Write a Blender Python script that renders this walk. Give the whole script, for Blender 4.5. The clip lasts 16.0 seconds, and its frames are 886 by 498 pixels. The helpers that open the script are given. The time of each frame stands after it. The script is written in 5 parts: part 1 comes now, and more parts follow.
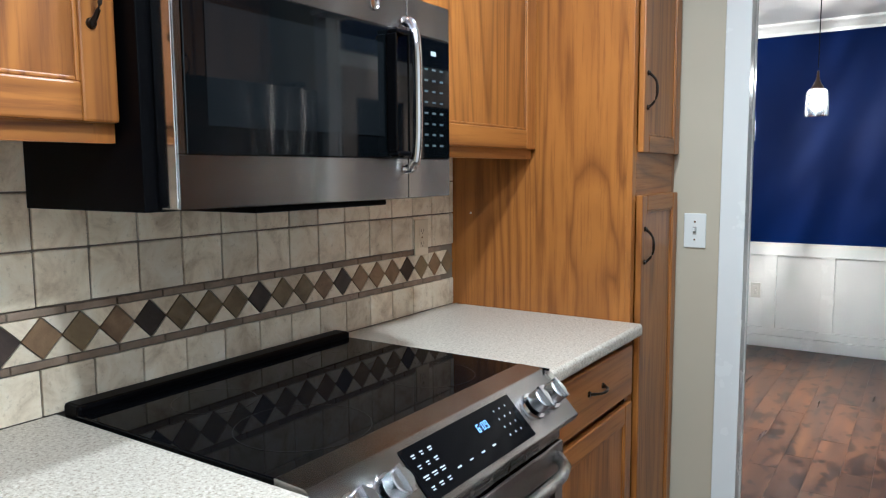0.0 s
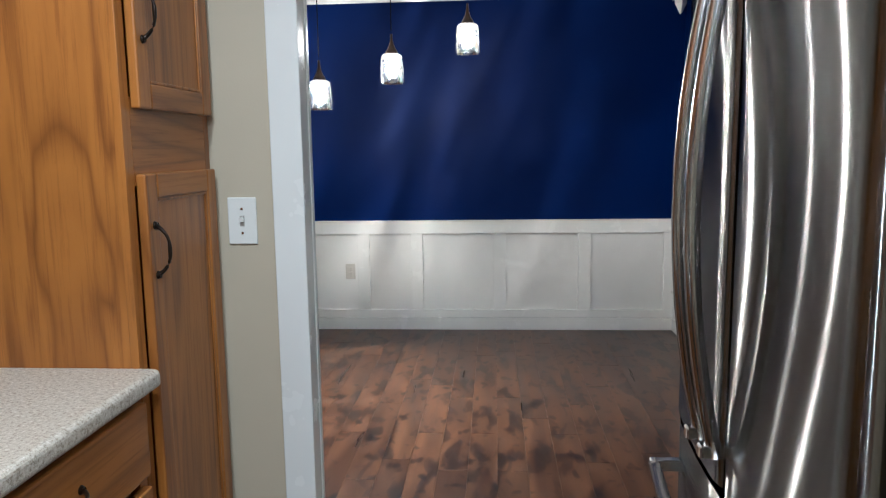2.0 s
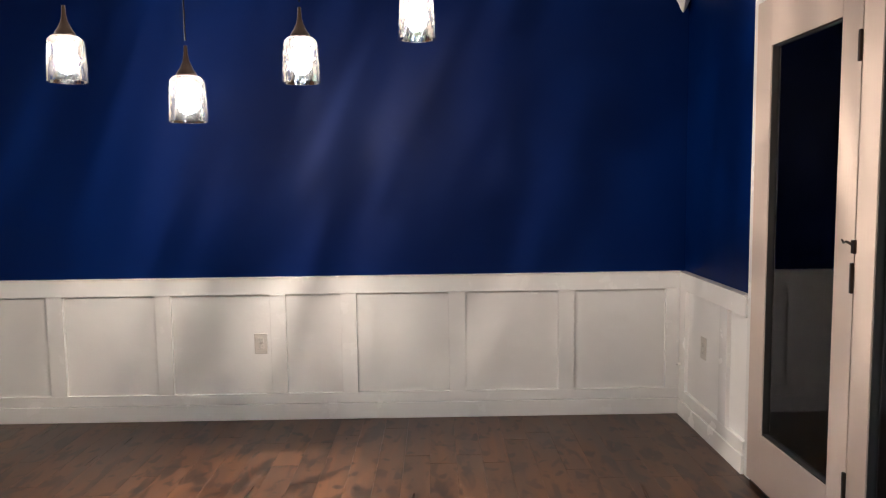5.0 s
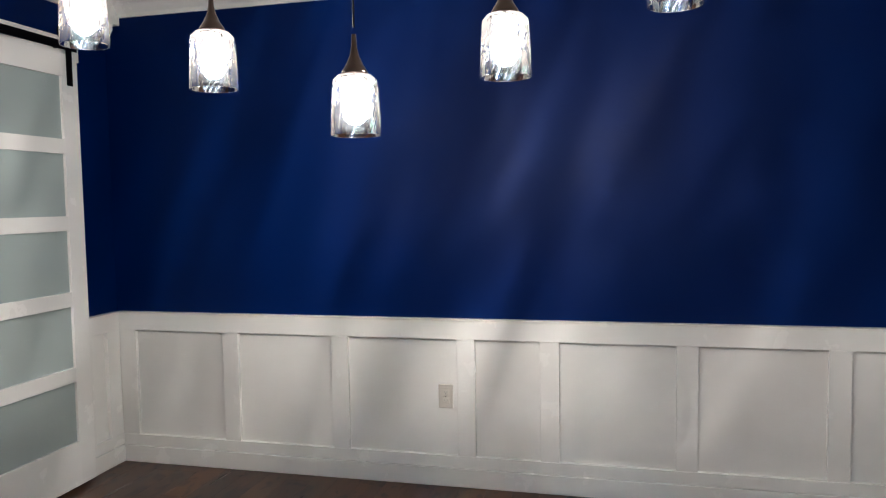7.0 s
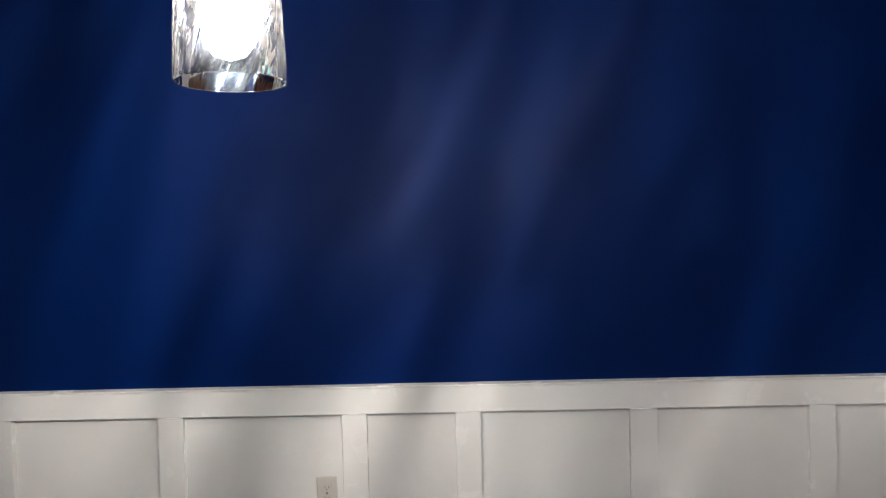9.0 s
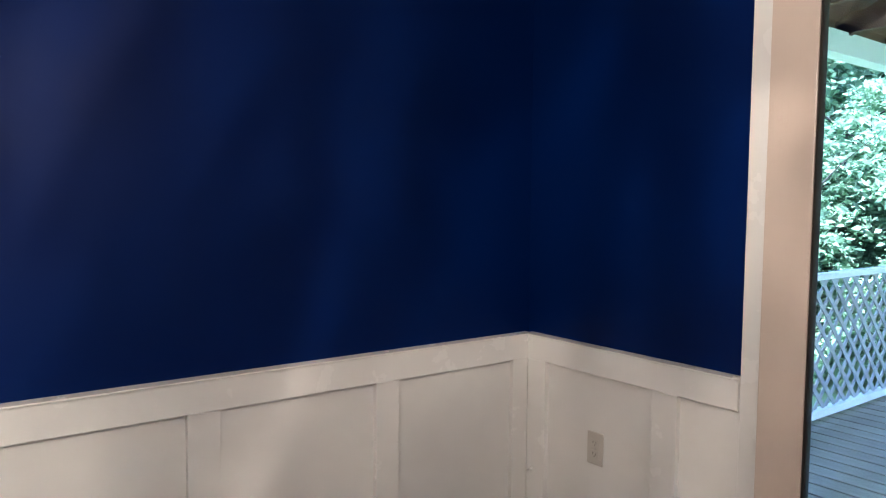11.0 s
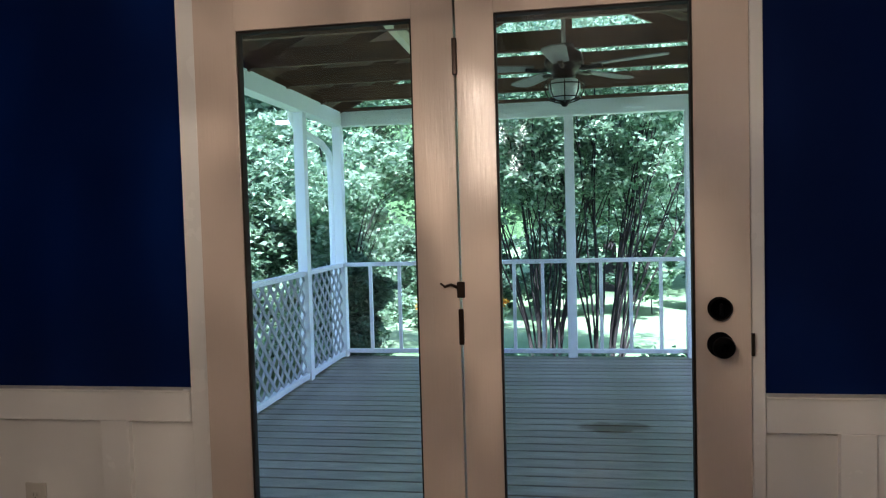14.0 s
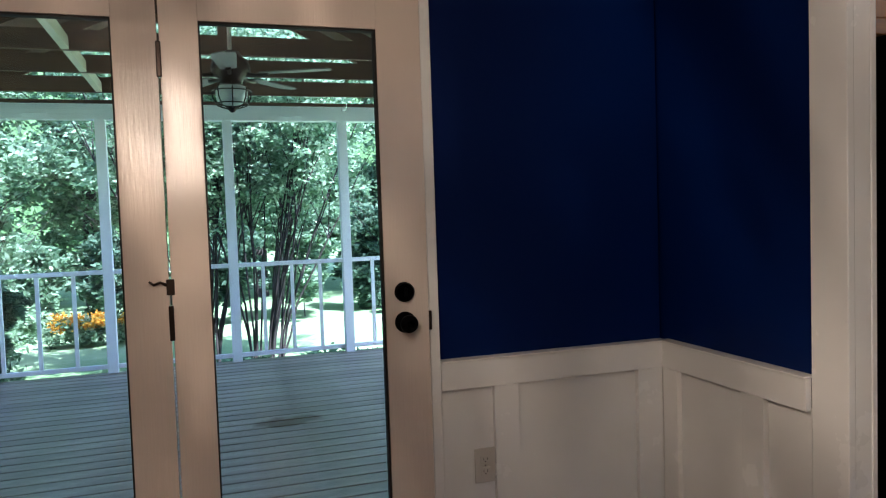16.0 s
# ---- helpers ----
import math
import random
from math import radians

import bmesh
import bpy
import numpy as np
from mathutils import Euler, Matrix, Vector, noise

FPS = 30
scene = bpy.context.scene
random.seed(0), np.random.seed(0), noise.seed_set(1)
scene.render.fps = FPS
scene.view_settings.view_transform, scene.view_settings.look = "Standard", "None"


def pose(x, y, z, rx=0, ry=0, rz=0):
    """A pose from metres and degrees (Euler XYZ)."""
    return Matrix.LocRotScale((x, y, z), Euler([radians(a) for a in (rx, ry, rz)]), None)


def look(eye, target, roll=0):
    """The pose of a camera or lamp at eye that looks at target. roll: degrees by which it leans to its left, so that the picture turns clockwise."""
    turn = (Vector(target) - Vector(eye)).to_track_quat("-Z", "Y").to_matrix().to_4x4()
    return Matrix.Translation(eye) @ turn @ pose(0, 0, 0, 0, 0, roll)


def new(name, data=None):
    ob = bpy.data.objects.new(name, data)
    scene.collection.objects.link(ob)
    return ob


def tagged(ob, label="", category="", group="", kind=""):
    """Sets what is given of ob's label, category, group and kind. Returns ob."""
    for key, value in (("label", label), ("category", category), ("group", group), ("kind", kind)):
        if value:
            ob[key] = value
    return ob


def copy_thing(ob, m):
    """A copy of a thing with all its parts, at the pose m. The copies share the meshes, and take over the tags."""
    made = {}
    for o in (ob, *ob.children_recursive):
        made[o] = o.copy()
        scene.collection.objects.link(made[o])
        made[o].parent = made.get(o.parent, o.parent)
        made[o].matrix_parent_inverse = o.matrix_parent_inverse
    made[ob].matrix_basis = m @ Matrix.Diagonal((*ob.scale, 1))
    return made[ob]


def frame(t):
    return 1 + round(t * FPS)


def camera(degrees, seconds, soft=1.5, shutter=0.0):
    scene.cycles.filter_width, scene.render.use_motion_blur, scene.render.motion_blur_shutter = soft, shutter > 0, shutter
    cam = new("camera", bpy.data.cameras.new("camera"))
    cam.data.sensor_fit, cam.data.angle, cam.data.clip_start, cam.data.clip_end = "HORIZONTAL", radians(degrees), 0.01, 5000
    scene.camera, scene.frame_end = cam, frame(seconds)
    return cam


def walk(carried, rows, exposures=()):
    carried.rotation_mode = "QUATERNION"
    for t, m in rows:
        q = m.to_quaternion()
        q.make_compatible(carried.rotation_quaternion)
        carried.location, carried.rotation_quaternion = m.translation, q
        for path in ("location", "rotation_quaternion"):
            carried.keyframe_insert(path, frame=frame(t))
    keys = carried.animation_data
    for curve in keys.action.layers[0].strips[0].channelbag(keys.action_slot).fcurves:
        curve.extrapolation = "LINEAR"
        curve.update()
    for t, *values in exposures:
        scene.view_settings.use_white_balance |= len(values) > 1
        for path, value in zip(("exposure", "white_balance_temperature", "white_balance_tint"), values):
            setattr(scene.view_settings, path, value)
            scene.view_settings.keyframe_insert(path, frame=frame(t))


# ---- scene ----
cam = camera(62.5, 16.0, 1.2)
PATH = [
    (0, look((3.099, -6.040, 1.364), (1.995, -4.386, 1.155), -0.4)),
    (0.5, look((3.048, -5.901, 1.361), (2.037, -4.191, 1.124), -0.9)),
    (1, look((3.044, -5.685, 1.351), (2.250, -3.867, 1.103), -0.6)),
    (1.5, look((3.078, -5.474, 1.345), (2.583, -3.556, 1.067), -0.2)),
    (2, look((3.064, -5.289, 1.335), (2.924, -3.312, 1.060), -0.8)),
    (2.5, look((2.999, -5.110, 1.337), (3.138, -3.131, 1.082), -1.0)),
    (3, look((3.001, -4.910, 1.329), (3.218, -2.937, 1.085), -1.1)),
    (3.2, look((3.027, -4.813, 1.326), (3.233, -2.839, 1.079), -0.9)),
    (5.3, look((2.991, -3.946, 1.334), (2.905, -1.955, 1.158), -0.8)),
    (5.5, look((2.994, -3.882, 1.333), (2.815, -1.897, 1.163), -0.9)),
    (6, look((2.978, -3.724, 1.352), (2.597, -1.767, 1.197), -1.0)),
    (6.5, look((2.906, -3.548, 1.364), (2.449, -1.606, 1.224), -1.3)),
    (7, look((2.835, -3.357, 1.369), (2.352, -1.421, 1.239), -1.0)),
    (7.5, look((2.776, -3.133, 1.372), (2.264, -1.203, 1.261), -0.3)),
    (8, look((2.702, -2.969, 1.364), (2.235, -1.026, 1.298), 0.4)),
    (8.2, look((2.636, -2.865, 1.379), (2.237, -0.906, 1.309), 0.1)),
    (10.5, pose(2.390, -2.125, 1.333, 85.69, 0.33, -26.14)),
    (11, pose(2.422, -2.029, 1.318, 86.11, -0.53, -36.99)),
    (11.5, pose(2.494, -1.994, 1.309, 87.54, -0.11, -47.5)),
    (12, look((2.495, -1.945, 1.304), (4.200, -0.904, 1.214), -0.3)),
    (12.5, look((2.457, -1.950, 1.300), (4.292, -1.162, 1.200), -1.0)),
    (13, look((2.447, -1.952, 1.302), (4.354, -1.356, 1.214), -0.8)),
    (13.2, look((2.438, -1.963, 1.316), (4.362, -1.425, 1.222), -0.9)),
    (13.5, look((2.416, -1.971, 1.304), (4.363, -1.519, 1.230), -1.1)),
    (14, look((2.348, -1.994, 1.304), (4.320, -1.672, 1.217), -1.6)),
    (14.5, look((2.299, -1.980, 1.302), (4.291, -1.820, 1.208), -1.8)),
    (15, look((2.251, -1.914, 1.303), (4.249, -1.984, 1.226), -2.6)),
    (15.5, look((2.194, -1.839, 1.289), (4.164, -2.177, 1.199), -3.3)),
    (16, look((2.144, -1.809, 1.285), (4.042, -2.432, 1.188), -1.9)),
]
walk(cam, PATH, [(0, 3.92, 4350, 2), (3, 3.58, 4450, 4), (5.5, 3.65, 5050, 11), (6.5, 3.62, 4650, 6), (8, 3.35, 4600, 6), (10.5, 3.65, 4600, 6), (11, 3.45, 4950, 10), (12, 2.65, 5350, 12), (14.5, 2.3, 5350, 12), (16, 2.45, 5300, 12)])

# world, sun and large lights
world = bpy.data.worlds.new("world")
scene.world = world
world.use_nodes = True
wn = world.node_tree
sky = wn.nodes.new("ShaderNodeTexSky")
sky.sky_type = "NISHITA"
sky.sun_disc = False
sky.sun_elevation = radians(58)
sky.sun_rotation = radians(233)
wn.links.new(sky.outputs[0], wn.nodes["Background"].inputs[0])
wn.nodes["Background"].inputs[1].default_value = 0.15
SUN_DIR = Vector((math.sin(radians(233)) * math.cos(radians(58)), math.cos(radians(233)) * math.cos(radians(58)), math.sin(radians(58))))
sun = new("sun", bpy.data.lights.new("sun", "SUN"))
sun.data.energy, sun.data.angle, sun.data.color = 5.0, radians(0.5), (1, 0.98, 0.95)
sun.matrix_world = look(SUN_DIR * 30, (0, 0, 0))


def area_lamp(name, place, target, sx, sy, watts, color):
    lamp = new(name, bpy.data.lights.new(name, "AREA"))
    lamp.data.shape, lamp.data.size, lamp.data.size_y = "RECTANGLE", sx, sy
    lamp.data.energy, lamp.data.color = watts, color
    lamp.matrix_world = look(place, target)
    return lamp


def point_lamp(name, place, watts, color, radius):
    lamp = new(name, bpy.data.lights.new(name, "POINT"))
    lamp.data.energy, lamp.data.color, lamp.data.shadow_soft_size = watts, color, radius
    lamp.location = place
    return lamp


PENDANTS = [(1.513, -1.755, 1.777), (1.848, -1.715, 1.655), (2.226, -1.735, 1.525), (2.574, -1.695, 1.646), (2.941, -1.68, 1.78)]
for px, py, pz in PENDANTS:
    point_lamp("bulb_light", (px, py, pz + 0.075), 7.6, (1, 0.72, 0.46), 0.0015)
for lx, ly, watts in ((2.6, -4.8, 2.0), (3.1, -5.6, 2.3), (2.7, -6.7, 0.9), (3.8, -6.2, 1.3)):
    area_lamp("kitchen_ceiling_light", (lx, ly, 2.42), (lx, ly, 0), 0.09, 0.09, watts, (1, 0.84, 0.64))

# materials
def mat(name, color=(0.8, 0.8, 0.8), rough=0.5, metal=0.0, **kw):
    m = bpy.data.materials.new(name)
    m.use_nodes = True
    b = m.node_tree.nodes["Principled BSDF"]
    b.inputs["Base Color"].default_value = (*color, 1)
    b.inputs["Roughness"].default_value = rough
    b.inputs["Metallic"].default_value = metal
    for k, v in kw.items():
        b.inputs[k.replace("_", " ")].default_value = v
    return m


def node(m, kind, **kw):
    n = m.node_tree.nodes.new(kind)
    for k, v in kw.items():
        n.inputs[k.replace("_", " ")].default_value = v
    return n


def link(m, a, b):
    m.node_tree.links.new(a, b)


def coords(m, scale, rot=(0, 0, 0)):
    tc = node(m, "ShaderNodeTexCoord")
    mp = node(m, "ShaderNodeMapping")
    mp.inputs["Scale"].default_value = scale
    mp.inputs["Rotation"].default_value = rot
    link(m, tc.outputs["Object"], mp.inputs["Vector"])
    return mp.outputs["Vector"]


def ramp(m, fac, stops):
    r = node(m, "ShaderNodeValToRGB")
    link(m, fac, r.inputs["Fac"])
    els = r.color_ramp.elements
    while len(els) < len(stops):
        els.new(0.5)
    for e, (p, c) in zip(els, stops):
        e.position, e.color = p, (*c, 1)
    return r.outputs["Color"]


def noisy(m, vec, scale, detail=4, rough=0.6, dist=0.0):
    n = node(m, "ShaderNodeTexNoise", Scale=scale, Detail=detail, Roughness=rough, Distortion=dist)
    link(m, vec, n.inputs["Vector"])
    return n.outputs["Fac"]


def mul(m, a, b, fac=1.0):
    x = node(m, "ShaderNodeMixRGB")
    x.blend_type = "MULTIPLY"
    x.inputs["Fac"].default_value = fac
    link(m, a, x.inputs[1])
    link(m, b, x.inputs[2])
    return x.outputs[0]


def bump(m, height, strength, distance=0.002):
    b = node(m, "ShaderNodeBump", Strength=strength, Distance=distance)
    link(m, height, b.inputs["Height"])
    link(m, b.outputs["Normal"], m.node_tree.nodes["Principled BSDF"].inputs["Normal"])


def base(m, color):
    link(m, color, m.node_tree.nodes["Principled BSDF"].inputs["Base Color"])


def rough_from(m, fac, lo, hi):
    r = node(m, "ShaderNodeMapRange")
    link(m, fac, r.inputs["Value"])
    r.inputs["To Min"].default_value, r.inputs["To Max"].default_value = lo, hi
    link(m, r.outputs[0], m.node_tree.nodes["Principled BSDF"].inputs["Roughness"])


def paint(name, color, rough, relief=0.08, scale=90):
    m = mat(name, color, rough)
    v = coords(m, (1, 1, 1))
    big = noisy(m, v, 1.6)
    dark = tuple(c * 0.93 for c in color)
    base(m, ramp(m, big, [(0.35, dark), (0.65, color)]))
    fine = noisy(m, v, scale, 3)
    bump(m, fine, relief)
    rough_from(m, noisy(m, v, 6), rough - 0.06, rough + 0.06)
    return m


def oak(name, axis, light=(0.375, 0.147, 0.021), dark=(0.215, 0.077, 0.011)):
    m = mat(name, light, 0.38)
    stretch = {"x": (0.7, 9, 9), "y": (9, 0.7, 9), "z": (9, 9, 0.7)}[axis]
    v = coords(m, stretch)
    oi = node(m, "ShaderNodeObjectInfo")
    add = node(m, "ShaderNodeVectorMath")
    add.operation = "MULTIPLY_ADD"
    link(m, oi.outputs["Random"], add.inputs[0])
    add.inputs[1].default_value = (17, 9, 5)
    link(m, v, add.inputs[2])
    vec = add.outputs[0]
    rings = noisy(m, vec, 0.36, 3, 0.5, 1.3)
    w = node(m, "ShaderNodeMath")
    w.operation = "PINGPONG"
    w.inputs[1].default_value = 0.055
    link(m, rings, w.inputs[0])
    sc = node(m, "ShaderNodeMapRange")
    link(m, w.outputs[0], sc.inputs["Value"])
    sc.inputs["From Max"].default_value = 0.055
    body = ramp(m, sc.outputs[0], [(0.0, dark), (0.35, tuple((a * 1.6 + b) / 2.6 for a, b in zip(light, dark))), (0.8, light)])
    pores_v = coords(m, tuple(s * 7 if s > 2 else 2.5 for s in stretch))
    pores = noisy(m, pores_v, 1.6, 5, 0.7)
    col = mul(m, body, ramp(m, pores, [(0.34, (0.55, 0.48, 0.42)), (0.5, (1, 1, 1))]), 0.6)
    tint = ramp(m, noisy(m, coords(m, (1, 1, 1)), 2.2), [(0.3, (0.82, 0.8, 0.78)), (0.7, (1, 1, 1))])
    base(m, mul(m, col, tint))
    bump(m, pores, 0.12, 0.001)
    rough_from(m, pores, 0.48, 0.3)
    return m


M = {}
M["white"] = paint("white_trim_paint", (0.78, 0.77, 0.74), 0.26, 0.05, 60)
# trim white darkened: the leaves' dimness against the daylight sits in this colour
M["door"] = paint("dimmed_white_door_paint", (0.62, 0.52, 0.44), 0.2, 0.05, 60)
bump(M["door"], noisy(M["door"], coords(M["door"], (120, 120, 9)), 1.0, 4), 0.22, 0.003)
M["wains"] = paint("white_wainscot_paint", (0.74, 0.73, 0.7), 0.4, 0.06, 60)
M["blue"] = paint("navy_wall_paint", (0.0008, 0.009, 0.07), 0.48, 0.1, 160)
M["blue"].node_tree.nodes["Principled BSDF"].inputs["Specular IOR Level"].default_value = 0.09
M["beige"] = paint("beige_wall_paint", (0.5, 0.44, 0.325), 0.6, 0.12, 160)
M["ceil"] = paint("ceiling_paint", (0.75, 0.74, 0.72), 0.8, 0.5, 60)
M["oak_z"] = oak("oak_upright", "z")
M["oak_y"] = oak("oak_along_y", "y")
M["black"] = mat("black_plastic", (0.0015, 0.0015, 0.002), 0.42)
M["black"].node_tree.nodes["Principled BSDF"].inputs["Specular IOR Level"].default_value = 0.05
M["blackglass"] = mat("black_glass", (0.003, 0.003, 0.0035), 0.03)
M["blackglass"].node_tree.nodes["Principled BSDF"].inputs["IOR"].default_value = 1.15
M["doorglass"] = mat("black_door_glass", (0.002, 0.0025, 0.003), 0.03, 0.0, IOR=1.42)
M["bronze"] = mat("dark_bronze", (0.03, 0.02, 0.015), 0.3, 0.8)
M["chrome"] = mat("chrome", (0.75, 0.75, 0.76), 0.12, 1.0)
M["plate"] = mat("white_plastic", (0.75, 0.74, 0.7), 0.35)
M["dull_plate"] = mat("aged_plastic", (0.5, 0.47, 0.42), 0.4)
M["ivory"] = mat("ivory_plastic", (0.62, 0.52, 0.36), 0.35)
M["slot"] = mat("dark_slot", (0.02, 0.018, 0.015), 0.5)
M["groove"] = mat("pale_groove", (0.4, 0.38, 0.34), 0.5)
M["icon"] = mat("pale_print", (0.4, 0.44, 0.48), 0.5)
M["faint_icon"] = mat("faint_print", (0.06, 0.08, 0.09), 0.5)


def steel(name, stretch, aniso_rough=0.24, col=(0.5, 0.5, 0.51)):
    m = mat(name, col, aniso_rough, 1.0)
    n = noisy(m, coords(m, stretch), 3, 3)
    rough_from(m, n, aniso_rough - 0.06, aniso_rough + 0.07)
    bump(m, n, 0.05, 0.0006)
    return m


M["steel_z"] = steel("brushed_steel_upright", (220, 220, 2), 0.2, (0.42, 0.41, 0.4))
def brushed_steel(name, color, rough, spread):
    """Brushed steel: reflections stay sharp across and smear up and down."""
    m = mat(name, color, rough, 1.0)
    nt = m.node_tree
    nt.nodes.remove(nt.nodes["Principled BSDF"])
    gl = node(m, "ShaderNodeBsdfAnisotropic", Color=(*color, 1), Roughness=rough, Anisotropy=-spread, Rotation=0.0)
    up = node(m, "ShaderNodeCombineXYZ", Z=1.0)
    link(m, up.outputs[0], gl.inputs["Tangent"])
    link(m, gl.outputs[0], nt.nodes["Material Output"].inputs["Surface"])
    return m


M["fridge_steel"] = brushed_steel("brushed_steel_doors", (0.265, 0.257, 0.242), 0.2, 0.93)
M["steel_y"] = brushed_steel("brushed_steel_across", (0.48, 0.475, 0.465), 0.2, 0.88)


def wood_floor():
    m = mat("hand_scraped_floor", (0.1, 0.04, 0.015), 0.28)
    oi = node(m, "ShaderNodeObjectInfo")
    v = coords(m, (9, 1.1, 9))
    add = node(m, "ShaderNodeVectorMath")
    add.operation = "MULTIPLY_ADD"
    link(m, oi.outputs["Random"], add.inputs[0])
    add.inputs[1].default_value = (31, 17, 0)
    link(m, v, add.inputs[2])
    vec = add.outputs[0]
    grain = noisy(m, vec, 1.1, 3, 0.5, 0.6)
    tone = ramp(m, oi.outputs["Random"], [(0.0, (0.76, 0.73, 0.71)), (0.5, (0.95, 0.93, 0.9)), (1.0, (1.13, 1.09, 1.03))])
    col = ramp(m, grain, [(0.25, (0.03, 0.013, 0.006)), (0.48, (0.06, 0.0265, 0.011)), (0.72, (0.105, 0.048, 0.0185))])
    v2 = coords(m, (2.6, 1.0, 1))
    add2 = node(m, "ShaderNodeVectorMath")
    add2.operation = "MULTIPLY_ADD"
    link(m, oi.outputs["Random"], add2.inputs[0])
    add2.inputs[1].default_value = (23, 41, 0)
    link(m, v2, add2.inputs[2])
    blots = noisy(m, add2.outputs[0], 4.6, 2, 0.5, 0.5)
    spot = ramp(m, blots, [(0.33, (0.1, 0.08, 0.07)), (0.4, (0.35, 0.29, 0.26)), (0.44, (0.85, 0.8, 0.78)), (0.48, (1, 1, 1))])
    v3 = coords(m, (15, 10, 1))
    add3 = node(m, "ShaderNodeVectorMath")
    add3.operation = "MULTIPLY_ADD"
    link(m, oi.outputs["Random"], add3.inputs[0])
    add3.inputs[1].default_value = (37, 11, 0)
    link(m, v3, add3.inputs[2])
    knots = noisy(m, add3.outputs[0], 1.0, 1, 0.4, 0.3)
    knot = ramp(m, knots, [(0.29, (0.12, 0.09, 0.08)), (0.35, (0.6, 0.55, 0.5)), (0.38, (1, 1, 1))])
    base(m, mul(m, mul(m, mul(m, col, tone), spot, 0.85), knot, 1.0))
    m.node_tree.nodes["Principled BSDF"].inputs["Specular IOR Level"].default_value = 0.45
    bump(m, grain, 0.25, 0.002)
    rough_from(m, grain, 0.22, 0.4)
    return m


M["floor"] = wood_floor()
M["gap"] = mat("dark_joint", (0.012, 0.007, 0.004), 0.8)


def laminate():
    m = mat("speckled_laminate", (0.5, 0.45, 0.38), 0.3)
    v = coords(m, (1, 1, 1))
    a = noisy(m, v, 150, 3, 0.75)
    b = noisy(m, v, 330, 2, 0.7)
    c1 = ramp(m, a, [(0.36, (0.27, 0.22, 0.16)), (0.46, (0.5, 0.45, 0.37)), (0.58, (0.56, 0.51, 0.43)), (0.68, (0.7, 0.66, 0.6))])
    c2 = ramp(m, b, [(0.35, (0.75, 0.7, 0.65)), (0.48, (1, 1, 1))])
    base(m, mul(m, c1, c2))
    rough_from(m, a, 0.25, 0.38)
    return m


M["laminate"] = laminate()


def stone(name, stops, pit=0.5):
    m = mat(name, stops[0], 0.5)
    oi = node(m, "ShaderNodeObjectInfo")
    v = coords(m, (1, 1, 1))
    add = node(m, "ShaderNodeVectorMath")
    add.operation = "MULTIPLY_ADD"
    link(m, oi.outputs["Random"], add.inputs[0])
    add.inputs[1].default_value = (13, 7, 3)
    link(m, v, add.inputs[2])
    n = noisy(m, add.outputs[0], 14, 6, 0.65, 0.6)
    col = ramp(m, n, [(0.3, stops[0]), (0.5, stops[1]), (0.7, stops[2])])
    tone = ramp(m, oi.outputs["Random"], [(0, (0.8, 0.78, 0.76)), (0.5, (0.98, 0.96, 0.93)), (1, (1.08, 1.06, 1.04))])
    pits = noisy(m, add.outputs[0], 70, 4, 0.7)
    pc = ramp(m, pits, [(0.3, (0.55, 0.5, 0.44)), (0.42, (1, 1, 1))])
    base(m, mul(m, mul(m, col, tone), pc, pit))
    bump(m, pits, 0.35, 0.0015)
    return m


M["tile"] = stone("tumbled_travertine", [(0.5, 0.4, 0.27), (0.74, 0.65, 0.49), (0.84, 0.78, 0.65)])
M["tile_border"] = stone("brown_marble_strip", [(0.16, 0.12, 0.085), (0.22, 0.165, 0.115), (0.3, 0.23, 0.17)])
M["dia_dark"] = stone("dark_brown_marble", [(0.018, 0.013, 0.011), (0.035, 0.025, 0.02), (0.07, 0.05, 0.04)])
M["dia_olive"] = stone("olive_marble", [(0.1, 0.072, 0.032), (0.17, 0.122, 0.058), (0.23, 0.17, 0.09)])
M["dia_rust"] = stone("rust_marble", [(0.11, 0.065, 0.032), (0.19, 0.12, 0.06), (0.27, 0.18, 0.1)])
M["grout"] = mat("grout", (0.2, 0.165, 0.125), 0.9)


def pane_glass():
    m = mat("window_glass", (0.9, 0.95, 0.94), 0.0)
    nt = m.node_tree
    nt.nodes.remove(nt.nodes["Principled BSDF"])
    tr = node(m, "ShaderNodeBsdfTransparent", Color=(0.97, 0.98, 1.0, 1))
    gl = node(m, "ShaderNodeBsdfGlossy", Roughness=0.0)
    fr = node(m, "ShaderNodeFresnel", IOR=1.45)
    mx = node(m, "ShaderNodeMixShader")
    link(m, fr.outputs[0], mx.inputs[0])
    link(m, tr.outputs[0], mx.inputs[1])
    link(m, gl.outputs[0], mx.inputs[2])
    link(m, mx.outputs[0], nt.nodes["Material Output"].inputs["Surface"])
    return m


M["glass"] = pane_glass()
M["frost"] = mat("frosted_glass", (0.33, 0.38, 0.37), 0.3)


